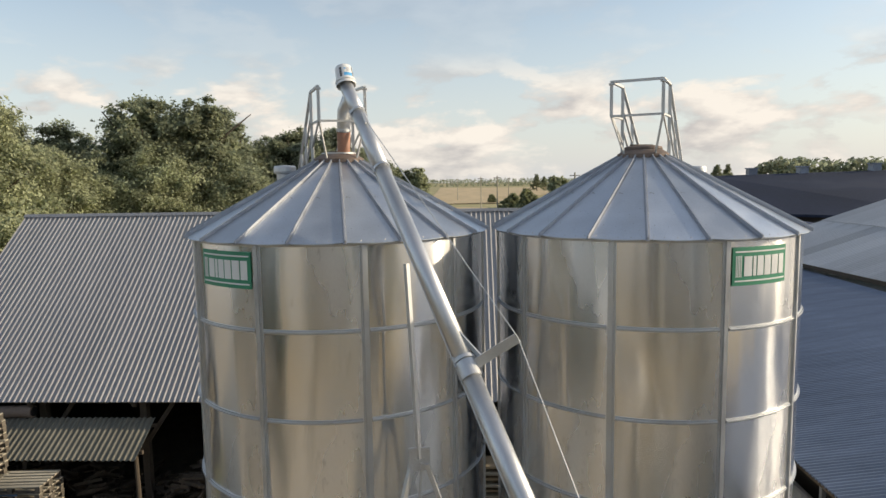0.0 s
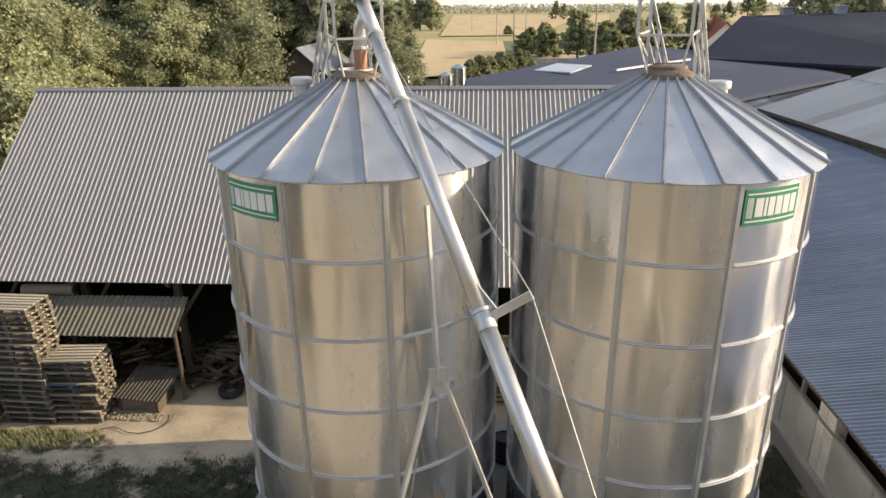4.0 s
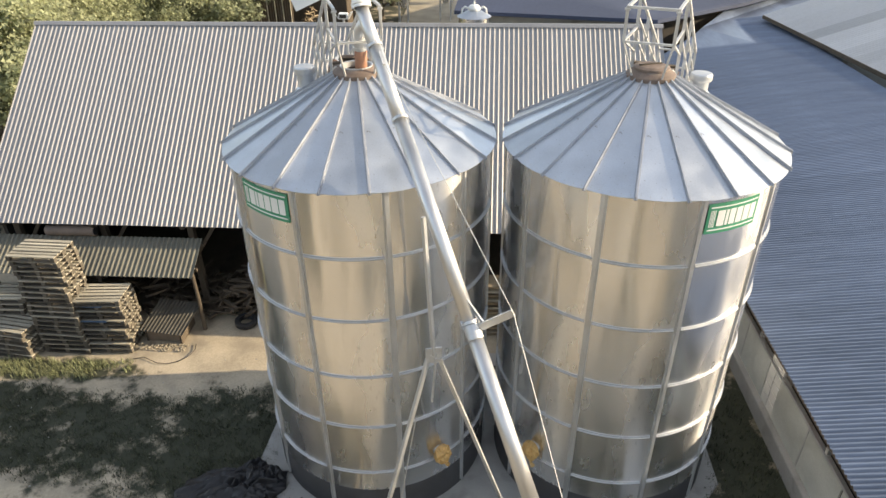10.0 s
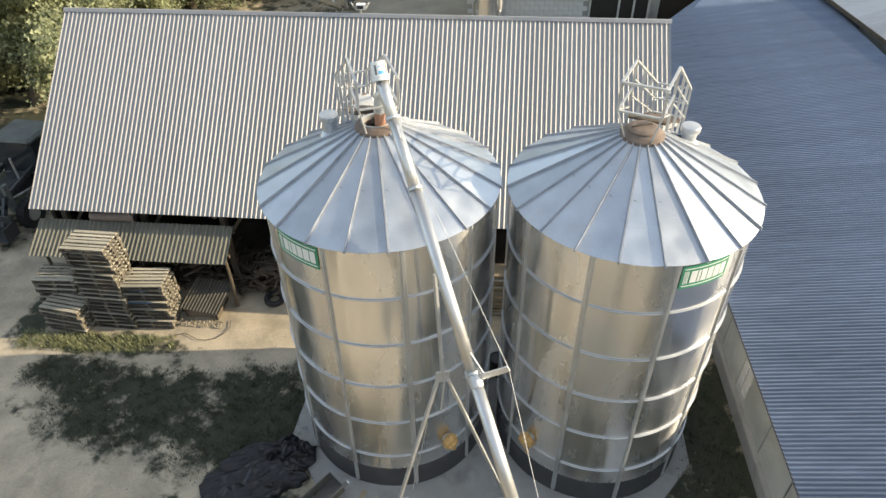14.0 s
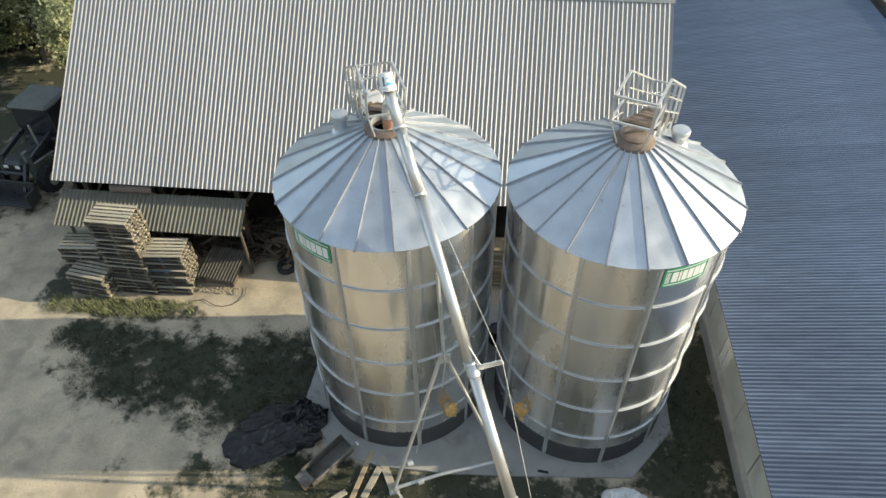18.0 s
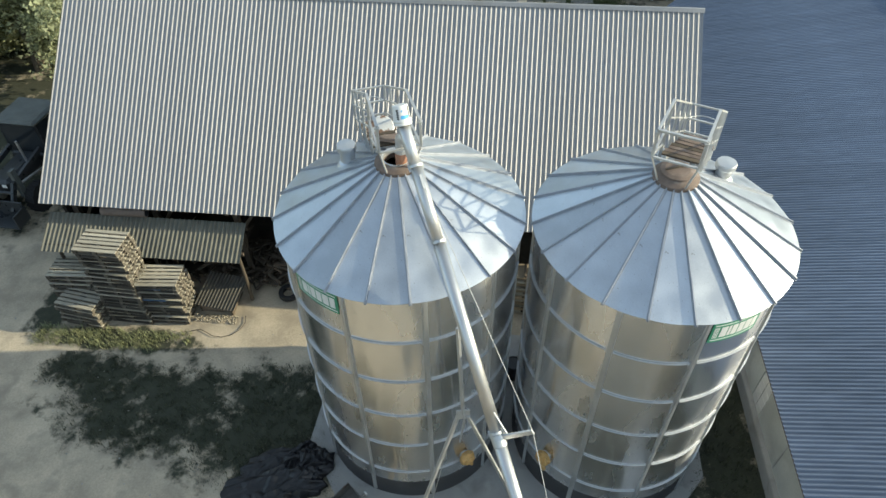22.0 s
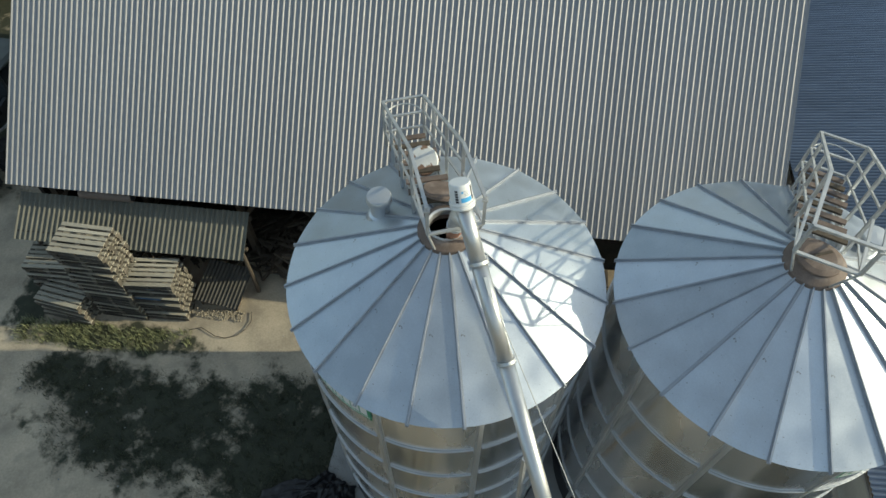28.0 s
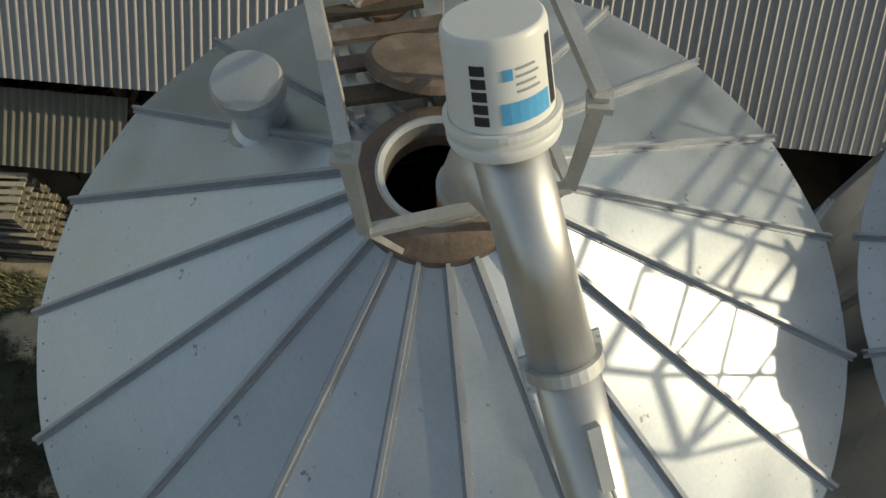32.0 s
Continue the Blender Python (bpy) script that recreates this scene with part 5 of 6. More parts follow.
def blades(name, spots, mat, label, seed):
    """Grass blades: narrow bent triangles, spots of (x0, x1, y0, y1, count, height)."""
    r2 = np.random.default_rng(seed)
    verts, faces = [], []
    for x0, x1, y0, y1, n, h in spots:
        tufts = r2.uniform((x0, y0), (x1, y1), (n // 9 + 1, 2))
        for k in range(n):
            cx, cy = tufts[k % len(tufts)] + r2.normal(0, 0.05, 2)
            if seed == 4 and not grown(cx, cy, r2.uniform(0.0, 0.35)):
                continue
            if (cx * cx + cy * cy < 5.3) or ((cx - BX) ** 2 + cy * cy < 5.3):
                continue
            a, hh, w = r2.uniform(0, 6.28), h * r2.uniform(0.4, 1.3), r2.uniform(0.003, 0.008)
            lean_x, lean_y = math.cos(a) * hh * 0.55, math.sin(a) * hh * 0.55
            sx, sy = -math.sin(a) * w, math.cos(a) * w
            b = len(verts)
            verts += [(cx - sx, cy - sy, -0.02), (cx + sx, cy + sy, -0.02), (cx + lean_x * 0.4 + sx * 0.7, cy + lean_y * 0.4 + sy * 0.7, hh * 0.6), (cx + lean_x * 0.4 - sx * 0.7, cy + lean_y * 0.4 - sy * 0.7, hh * 0.6), (cx + lean_x, cy + lean_y, hh)]
            faces += [(b, b + 1, b + 2, b + 3), (b + 3, b + 2, b + 4)]
    return tagged(new(name, mesh_of(name, verts, faces, mat)), label, "grass", kind="stuff")


grass_mat = material("grass_blades", (0.066, 0.074, 0.042), 0.7, 0.0, 0.3, 2.0, 20.0, island=0.8)
dry_mat = material("weed_blades", (0.22, 0.235, 0.12), 0.7, 0.0, 0.3, 2.0, 20.0, island=0.8)
blades("weeds", [(-11.0, -7.4, 1.25, 1.9, 3000, 0.13), (-7.7, -6.6, 1.6, 1.95, 500, 0.10)], dry_mat, "strip of pale weeds along the stacked pallets", 3)
blades("grass", [(-11.0, -1.6, -3.2, 1.6, 38000, 0.055), (-0.5, 6.5, -6.5, -2.8, 6000, 0.07), (6.6, 8.2, -6, 3, 6000, 0.08), (-3.4, -0.4, -4.5, -2.7, 2500, 0.09)], grass_mat, "short dark grass on the trodden yard", 4)

# ---- trees ----


def crown_mesh(name, seed, h, spread, base, mat, lobes=11, clumps=26, leaves=180, leaf=0.1):
    """A crown built of uneven boughs: each bough carries sprays of small leaves, with gaps between the boughs."""
    g = np.random.default_rng(seed)
    verts, faces = [], []
    tall = h - base
    for n in range(lobes):
        u = (n + 0.5) / lobes
        a = 2.4 * n + g.uniform(-0.5, 0.5)
        big = spread * (0.60 - 0.22 * u) * g.uniform(0.75, 1.15)
        off = spread * (0.62 * (1 - u) + 0.12) * g.uniform(0.7, 1.1)
        top = np.array((off * math.cos(a), off * math.sin(a), base + tall * (0.16 + 0.72 * u)))
        stretch = np.array((1.0, 1.0, g.uniform(0.95, 1.35)))
        for c in range(clumps):
            d = g.normal(0, 1, 3)
            d /= np.linalg.norm(d)
            cc = top + d * big * g.uniform(0.45, 1.05) * stretch
            size = big * g.uniform(0.16, 0.38)
            e = g.normal(0, 1, (leaves, 3))
            pts = cc + e * size * 0.55 * np.array((1.1, 1.1, 0.8)) + d * g.uniform(0, 0.3, (leaves, 1)) * size
            nr = g.normal(0, 0.7, (leaves, 3)) + d + np.array((0, 0, 0.5))
            t = np.cross(nr, g.normal(0, 1, (leaves, 3)))
            t /= np.linalg.norm(t, axis=1)[:, None] + 1e-6
            b = np.cross(nr / np.linalg.norm(nr, axis=1)[:, None], t)
            s = (leaf * g.uniform(0.6, 1.5, leaves))[:, None]
            tri = np.stack([pts - t * s, pts + t * s * 0.7 + b * s * 0.55, pts + t * s * 0.3 - b * s * 0.7], 1).reshape(-1, 3)
            k = len(verts)
            verts.extend(tri.tolist())
            faces.extend([(k + 3 * i, k + 3 * i + 1, k + 3 * i + 2) for i in range(leaves)])
    return mesh_of(name, verts, faces, mat)


def trunk_mesh(seed, h, base, spread):
    g = random.Random(seed)
    bm = tube([(0, 0, -0.2), (0.05, 0.02, base * 0.6), (0.1, -0.05, h * 0.55), (0.15, 0.0, h * 0.85)], [0.03 * h, 0.024 * h, 0.012 * h, 0.004 * h], 9)
    for k in range(8):
        z = base * 0.7 + (h * 0.8 - base * 0.7) * k / 8
        a = g.uniform(0, 6.3)
        r = spread * g.uniform(0.5, 0.85)
        tube([(0.06, 0, z), (r * 0.5 * math.cos(a), r * 0.5 * math.sin(a), z + 0.08 * h), (r * math.cos(a), r * math.sin(a), z + 0.18 * h)], [0.010 * h, 0.006 * h, 0.002 * h], 6, bm=bm)
    me = bpy.data.meshes.new("trunk")
    bm.normal_update()
    bm.to_mesh(me)
    bm.free()
    me.materials.append(bark)
    return me


spruce_mat = material("spruce_needles", (0.04, 0.062, 0.034), 0.7, 0.0, 0.25, 0.5, 6.0, island=0.6)
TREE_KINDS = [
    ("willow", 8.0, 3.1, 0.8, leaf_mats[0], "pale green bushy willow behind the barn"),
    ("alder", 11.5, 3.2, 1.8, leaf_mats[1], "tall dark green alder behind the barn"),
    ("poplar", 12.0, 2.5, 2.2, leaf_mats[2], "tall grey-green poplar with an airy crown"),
    ("spruce", 13.0, 2.4, 0.4, spruce_mat, "dark green spruce across the farmyard, added out of view for reflections"),
    ("bush", 4.2, 2.0, 0.2, leaf_mats[3], "olive green bush by the farm track"),
]
TREES = {}
for i, (kind, h, spread, base, mat, label) in enumerate(TREE_KINDS):
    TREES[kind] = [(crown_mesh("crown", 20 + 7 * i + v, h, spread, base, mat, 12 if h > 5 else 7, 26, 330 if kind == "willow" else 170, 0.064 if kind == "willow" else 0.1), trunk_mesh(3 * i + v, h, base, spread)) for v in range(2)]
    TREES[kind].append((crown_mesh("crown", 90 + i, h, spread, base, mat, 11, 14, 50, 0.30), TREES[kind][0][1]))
tree_rng = random.Random(2)


def tree(kind, x, y, height, label=""):
    i = [k[0] for k in TREE_KINDS].index(kind)
    s = height / TREE_KINDS[i][1]
    crown, trunk = TREES[kind][2 if y > 60 or y < -5 else tree_rng.randrange(2)]
    t = root("tree" if kind != "bush" else "bush", Matrix.Translation((x, y, land(x, y))) @ pose(0, 0, 0, 0, 0, tree_rng.uniform(0, 360)) @ Matrix.Diagonal((s * tree_rng.uniform(0.95, 1.15), s * tree_rng.uniform(0.95, 1.15), s, 1)), label=label or TREE_KINDS[i][5], category="tree" if kind != "bush" else "bush", group="trees behind the barn" if y < 60 else "trees by the fields")
    part("crown", crown, None, t)
    part("trunk", trunk, None, t)
    return t


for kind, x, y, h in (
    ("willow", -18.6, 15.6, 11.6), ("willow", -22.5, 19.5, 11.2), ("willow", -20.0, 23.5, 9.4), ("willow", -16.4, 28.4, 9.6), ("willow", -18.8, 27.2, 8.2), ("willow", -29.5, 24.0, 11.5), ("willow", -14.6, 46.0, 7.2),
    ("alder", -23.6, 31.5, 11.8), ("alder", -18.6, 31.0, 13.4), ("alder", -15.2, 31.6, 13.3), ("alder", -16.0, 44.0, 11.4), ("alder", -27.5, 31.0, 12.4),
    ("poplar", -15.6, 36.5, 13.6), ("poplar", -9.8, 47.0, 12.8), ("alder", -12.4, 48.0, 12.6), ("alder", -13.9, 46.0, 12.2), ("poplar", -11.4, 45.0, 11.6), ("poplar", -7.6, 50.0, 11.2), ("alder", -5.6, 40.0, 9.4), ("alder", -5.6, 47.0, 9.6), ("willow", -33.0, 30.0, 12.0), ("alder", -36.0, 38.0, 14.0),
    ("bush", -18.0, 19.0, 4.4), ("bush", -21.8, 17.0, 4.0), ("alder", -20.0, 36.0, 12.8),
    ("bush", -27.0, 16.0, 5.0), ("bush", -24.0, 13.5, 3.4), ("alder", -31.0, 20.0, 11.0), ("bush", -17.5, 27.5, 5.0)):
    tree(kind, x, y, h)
# unseen trees added on the yard's near side for the steel walls to mirror
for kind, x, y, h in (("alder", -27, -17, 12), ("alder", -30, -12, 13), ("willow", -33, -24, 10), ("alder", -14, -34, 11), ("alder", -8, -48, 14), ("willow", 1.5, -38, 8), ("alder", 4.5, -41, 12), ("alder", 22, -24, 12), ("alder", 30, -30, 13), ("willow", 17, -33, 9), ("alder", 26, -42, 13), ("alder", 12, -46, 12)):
    tree(kind, x, y, h, "tall green tree across the farmyard, added out of view for reflections")
# unseen spruces, added to put dark bands into the walls' reflections
for kind, x, y, h in (("spruce", -23.5, -8.0, 12), ("spruce", -25.5, -11.5, 13), ("spruce", -23.0, -14.0, 12), ("spruce", -26.5, -16.5, 13.5), ("spruce", -20.5, -17.5, 12), ("spruce", -12.0, -16.5, 8.5), ("spruce", -14.8, -18.0, 9.5), ("spruce", -10.2, -18.5, 8), ("spruce", -16.5, -21.5, 10), ("spruce", -9.0, -13.6, 6.0), ("spruce", -10.9, -13.2, 7.2), ("spruce", -12.9, -13.8, 8.0), ("spruce", -2.0, -27, 13), ("spruce", 1.8, -29, 12), ("spruce", 9.5, -26, 12), ("spruce", 15.5, -24, 12.5)):
    tree(kind, x, y, h, "dark green spruce across the farmyard, added out of view for reflections")
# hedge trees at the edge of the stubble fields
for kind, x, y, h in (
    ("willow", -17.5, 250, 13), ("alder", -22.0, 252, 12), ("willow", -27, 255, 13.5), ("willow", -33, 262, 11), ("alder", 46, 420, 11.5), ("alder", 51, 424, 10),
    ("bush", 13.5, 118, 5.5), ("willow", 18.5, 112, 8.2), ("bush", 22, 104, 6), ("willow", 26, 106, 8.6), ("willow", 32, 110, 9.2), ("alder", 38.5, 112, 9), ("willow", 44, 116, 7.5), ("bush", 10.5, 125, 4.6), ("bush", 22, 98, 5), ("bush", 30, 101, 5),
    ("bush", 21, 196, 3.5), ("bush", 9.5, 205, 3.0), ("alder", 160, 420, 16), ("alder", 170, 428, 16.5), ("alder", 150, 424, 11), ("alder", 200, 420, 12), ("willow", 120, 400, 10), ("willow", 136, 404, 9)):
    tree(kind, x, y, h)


def far_wood(name, y, x0, x1, h, n, seed, label):
    """A far strip of woodland as many leaf clumps."""
    g = np.random.default_rng(seed)
    verts, faces = [], []
    for _ in range(n):
        x, yy = g.uniform(x0, x1), y + g.uniform(-0.03, 0.03) * y
        top = h * (0.75 + 0.25 * (noise.noise((x * 0.006, seed, 0.0)) + 0.6))
        c = np.array((x, yy, land(x, yy) + 0.0015 * y + g.uniform(0, max(1.0, top))))
        for _k in range(14):
            d = g.normal(0, 1, 3)
            d /= np.linalg.norm(d)
            p = c + d * g.uniform(0.4, 1.0) * h * 0.24
            s = h * 0.075 * g.uniform(0.6, 1.3)
            t = np.cross(d, (0.2, 0.3, 1.0))
            t /= np.linalg.norm(t)
            b = np.cross(d, t)
            k = len(verts)
            verts += [p - t * s, p + b * s, p + t * s, p - b * s]
            faces.append((k, k + 1, k + 2, k + 3))
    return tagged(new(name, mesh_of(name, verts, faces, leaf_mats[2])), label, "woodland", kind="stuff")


far_wood("far_woods", 1500, -1400, 1500, 11, 3000, 5, "distant woodland along the horizon")
far_wood("far_woods", 800, -160, 900, 8, 1700, 6, "distant hedges and copses beyond the fields")
far_wood("far_woods", 330, 150, 420, 16, 900, 8, "dark wood behind the halls")

# ---- buildings behind the barn ----


def slab(name, parent, top_pts, thick, mat, label=""):
    bm = bmesh.new()
    up = [bm.verts.new(p) for p in top_pts]
    dn = [bm.verts.new((x, y, z - thick)) for x, y, z in top_pts]
    bm.faces.new(up)
    bm.faces.new(dn[::-1])
    for i in range(len(up)):
        j = (i + 1) % len(up)
        bm.faces.new((dn[i], dn[j], up[j], up[i]))
    bmesh.ops.recalc_face_normals(bm, faces=bm.faces[:])
    return part(name, bm, mat, parent, label)


def wall_under(parent, pts, mat, name="wall"):
    for a, b in zip(pts, pts[1:]):
        bm = bmesh.new()
        d = (Vector((b[0], b[1], 0)) - Vector((a[0], a[1], 0))).normalized()
        n = Vector((-d.y, d.x, 0)) * 0.2
        vs = []
        for p in (a, b):
            g = land(p[0], p[1]) - 0.3
            vs.append([bm.verts.new(q) for q in ((p[0], p[1], g), (p[0] + n.x, p[1] + n.y, g), (p[0] + n.x, p[1] + n.y, p[2]), (p[0], p[1], p[2]))])
        for k in range(4):
            bm.faces.new((vs[0][k], vs[1][k], vs[1][(k + 1) % 4], vs[0][(k + 1) % 4]))
        bmesh.ops.recalc_face_normals(bm, faces=bm.faces[:])
        part(name, bm, mat, parent)


flat_blue = material("blue_felt_roof", (0.052, 0.066, 0.108), 0.8, 0.0, 0.2, 0.2, 6.0, spec=0.25, stain=(0.072, 0.088, 0.135), stain_scale=0.12)
dark_blue = material("dark_sheet_roof", (0.026, 0.034, 0.058), 0.9, 0.0, 0.3, 0.15, 5.0, spec=0.12, stain=(0.042, 0.05, 0.075), stain_scale=0.15)
hall = root("machine_hall", label="wide low hall with flat blue-grey roof", category="hall")
slab("roof", hall, [(0.5, 24.2, 4.05), (10.4, 23.2, 3.85), (15.8, 27.4, 3.85), (26.4, 36.6, 4.1), (24.0, 46.0, 4.6), (16.8, 55.2, 5.0), (0.9, 31.2, 4.62)], 0.18, flat_blue)
wall_under(hall, [(0.8, 31.0, 4.4), (0.8, 24.62, 3.85), (10.2, 24.62, 3.65)], render_wall)
wall_under(hall, [(10.2, 24.62, 3.65), (15.6, 27.8, 3.65), (26.0, 36.8, 3.9)], black_wall)
part("skylight", box(-1.3, -2.2, 0, 1.3, 2.2, 0.12, 0.02), galv_roof, hall, "pale raised skylight", m=pose(7.4, 37.0, 4.6, 1.2, 1.0, -26))
part("pipe_run", bar((10.8, 36.0, 4.62), (17.5, 42.5, 4.75), 0.12), galv_trim, hall)
brick_mesh_v = box(0, 0, 0, 0.48, 0.06, 0.235, 0.008)
brick_me = bpy.data.meshes.new("block")
brick_mesh_v.normal_update()
brick_mesh_v.to_mesh(brick_me)
brick_mesh_v.free()
brick_me.materials.append(brick_white)
for r in range(12):
    for c in range(12):
        placed("block", hall, brick_me, pose(0.62 + 0.5 * c - (0.25 if r % 2 else 0), 24.55, 0.02 + 0.25 * r))
# solid black boxes paint the dark inside of the open doorways
for x0, x1 in ((6.72, 8.1), (8.2, 8.85), (8.95, 9.6)):
    part("door", box(x0, 24.5, 0.0, x1, 24.6, 2.6), black_wall, hall, "open doorway, its dark inside drawn as a black panel")
for x in (6.68, 8.15, 8.9, 9.65):
    part("door_post", box(x - 0.05, 24.44, 0.0, x + 0.05, 24.6, 2.75), panel_grey, hall)
part("lintel", box(6.6, 24.44, 2.75, 9.75, 24.6, 2.9), panel_grey, hall)
dark_hall = root("dark_hall", label="large hall with dark ridged roof and three ridge vents", category="hall")
slab("roof", dark_hall, [(18.9, 45.5, 4.6), (34.0, 33.0, 4.6), (64.0, 44.0, 7.0), (62.0, 53.0, 8.2), (27.2, 60.0, 7.4)], 0.2, dark_blue)
wall_under(dark_hall, [(19.5, 45.6, 4.4), (34.0, 33.4, 4.4), (60, 44, 6.8)], black_wall)
for x, y, z in ((31.0, 59.2, 7.55), (35.6, 58.2, 7.65), (42.0, 57.0, 7.85)):
    v = part("ridge_vent", box(x - 0.42, y - 0.42, z - 0.3, x + 0.42, y + 0.42, z + 0.5), blue_roof, dark_hall)
    part("vent_cap", box(x - 0.52, y - 0.52, z + 0.5, x + 0.52, y + 0.52, z + 0.62, 0.04), blue_roof, v)

cottage = root("timber_shed", label="dark timber shed with bright silver sheet roof", category="shed")
CX, CZ, CY0, CY1 = -10.4, 6.3, 35.0, 44.0
slab("roof", cottage, [(CX, CY0 - 0.4, CZ), (-6.6, CY0 - 0.4, 2.9), (-6.6, CY1, 2.9), (CX, CY1, CZ)], 0.06, galv_roof, "bright silver sheet slope")
slab("roof", cottage, [(-14.2, CY0 - 0.4, 2.9), (CX, CY0 - 0.4, CZ), (CX, CY1, CZ), (-14.2, CY1, 2.9)], 0.06, asbestos)
bm = bmesh.new()
for gy in (CY0, CY0 + 0.12):
    bm.faces.new([bm.verts.new(p) for p in ((-13.7, gy, -1.0), (-7.1, gy, -1.0), (-7.1, gy, 3.1), (CX, gy, CZ - 0.15), (-13.7, gy, 3.1))])
bmesh.ops.bridge_loops(bm, edges=bm.edges[:])
part("gable_wall", bm, timber_dark, cottage)
part("window", box(-10.1, CY0 - 0.04, 3.4, -9.5, CY0 - 0.005, 4.1), glass_dark, cottage)
wall_under(cottage, [(-7.1, CY0 + 0.2, 3.0), (-7.1, CY1 - 0.2, 3.0)], timber_dark)
part("door", box(-7.09, CY0 + 2.0, -0.6, -7.03, CY0 + 3.0, 1.4), black_wall, cottage)

wood_store = root("wood_store", label="open slatted wood store with grey sheet roof", category="shed")
WA, WB_, WC, WD = Vector((-9.58, 30.0, 3.9)), Vector((-16.4, 28.7, 3.2)), Vector((-15.0, 31.0, 4.0)), Vector((-7.9, 30.8, 4.62))
for k in range(7):
    q = [WA.lerp(WB_, k / 7), WA.lerp(WB_, (k + 0.985) / 7), WD.lerp(WC, (k + 0.985) / 7), WD.lerp(WC, k / 7)]
    slab("roof_sheet", wood_store, [tuple(p) for p in q], 0.03, asbestos)
slab("roof_back", wood_store, [tuple(WD), tuple(WC), (-14.6, 33.4, 3.3), (-7.4, 33.2, 3.6)], 0.05, asbestos)
slab("white_sheet", wood_store, [(-9.58, 29.95, 3.94), (-7.9, 30.75, 4.67), (-7.3, 29.5, 3.65), (-8.95, 29.2, 2.95)], 0.02, white_paint, "loose white sheet hung over the gable")
for k in range(46):
    p = WA.lerp(WB_, k / 46) + Vector((0, 0.35, 0))
    part("slat", bar((p.x, p.y, 0.0), (p.x, p.y, p.z - 0.12), 0.05, 0.09), timber_dark if k % 3 else timber_grey, wood_store)
for u in (0.0, 0.5, 1.0):
    p = WA.lerp(WB_, u) + Vector((0, 0.5, 0))
    part("post", bar((p.x, p.y, 0), (p.x, p.y, p.z - 0.05), 0.14), timber_dark, wood_store)
for z in (1.2, 2.6, 3.9):
    p, q = WA + Vector((0, 0.45, 0)), WB_ + Vector((0, 0.45, 0))
    part("rail", bar((p.x, p.y, z), (q.x, q.y, z), 0.06, 0.1), timber_dark, wood_store)
part("back_wall", bar((-15.0, 33.2, 1.6), (-8.0, 33.0, 1.6), 0.06, 3.2), timber_dark, wood_store)
stick_heap("firewood", 240, -9.7, -7.5, 30.3, 31.8, 2.8, plank_raw, "tall stack of split yellow firewood", 21)
stick_heap("timber_pile", 110, -9.4, -6.4, 27.0, 29.3, 1.2, timber_grey, "heap of grey boards beside the wood store", 22)
for x, y, rz, tilt_b, l in ((-7.1, 28.3, 40, 24, 1.6), (-6.6, 28.8, 58, 18, 1.7), (-7.6, 27.7, -20, 15, 1.3), (-6.2, 28.2, 80, 10, 1.2)):
    sh = root("sheet_panel", pose(x, y, 0.75, tilt_b, 8, rz), label="pale discarded sheet leaning on the board heap", category="sheet", group="discarded sheets")
    part("sheet", box(-l / 2, -0.4, -0.012, l / 2, 0.4, 0.012, 0.004), panel_grey if l > 1.5 else plank_raw, sh)


def feed_silo(x, y, r, z0, z1):
    g0 = land(x, y)
    s = root("feed_silo", pose(x, y, g0), label="small galvanised feed silo on legs", category="silo", group="small feed silos")
    z0, z1 = z0 - g0, z1 - g0
    part("body", lathe([(r, z0), (r, z1)], 28), galv_wall, s, smooth=True)
    part("cone_roof", lathe([(r + 0.04, z1), (0.15, z1 + r * 0.45), (0.0, z1 + r * 0.45)], 28), galv_roof, s)
    part("hopper", lathe([(r, z0), (0.15, z0 - r * 1.3), (0.0, z0 - r * 1.3)], 28), galv_wall, s)
    for k in range(4):
        a = math.pi / 4 + k * math.pi / 2
        part("leg", bar((r * math.cos(a), r * math.sin(a), -0.1), (r * math.cos(a), r * math.sin(a), z0 + 0.3), 0.08), galv_trim, s)


feed_silo(-0.2, 48.0, 0.68, 1.6, 3.75)
feed_silo(-4.9, 48.0, 0.7, 1.6, 3.9)
feed_silo(-3.9, 40.0, 0.45, 1.6, 4.0)
feed_silo(-0.9, 41.5, 0.55, 1.8, 3.8)
feed_silo(1.52, 23.4, 0.80, 1.75, 3.95)
near_silo = [ob for ob in bpy.data.objects if ob.name.startswith("feed_silo")][-1]
cap = part("filler_cap", lathe([(0.30, 0.0), (0.30, 0.12), (0.22, 0.22), (0.06, 0.26), (0.03, 0.42), (0.0, 0.42)], 24), white_paint, near_silo, "white domed filler cap", m=pose(0, 0, 3.95 + 0.3))
for sgn in (-1, 1):
    part("filler_pipe", tube([(sgn * 0.28, 0, 0.06), (sgn * 0.45, 0, 0.14), (sgn * 0.58, 0, 0.04), (sgn * 0.62, 0, -0.3), (sgn * 0.8, 0, -0.9)], 0.05, 10), white_paint, cap)
part("plinth", box(-1.1, -0.9, -0.05, 1.1, 0.9, 0.16, 0.02), concrete, near_silo)

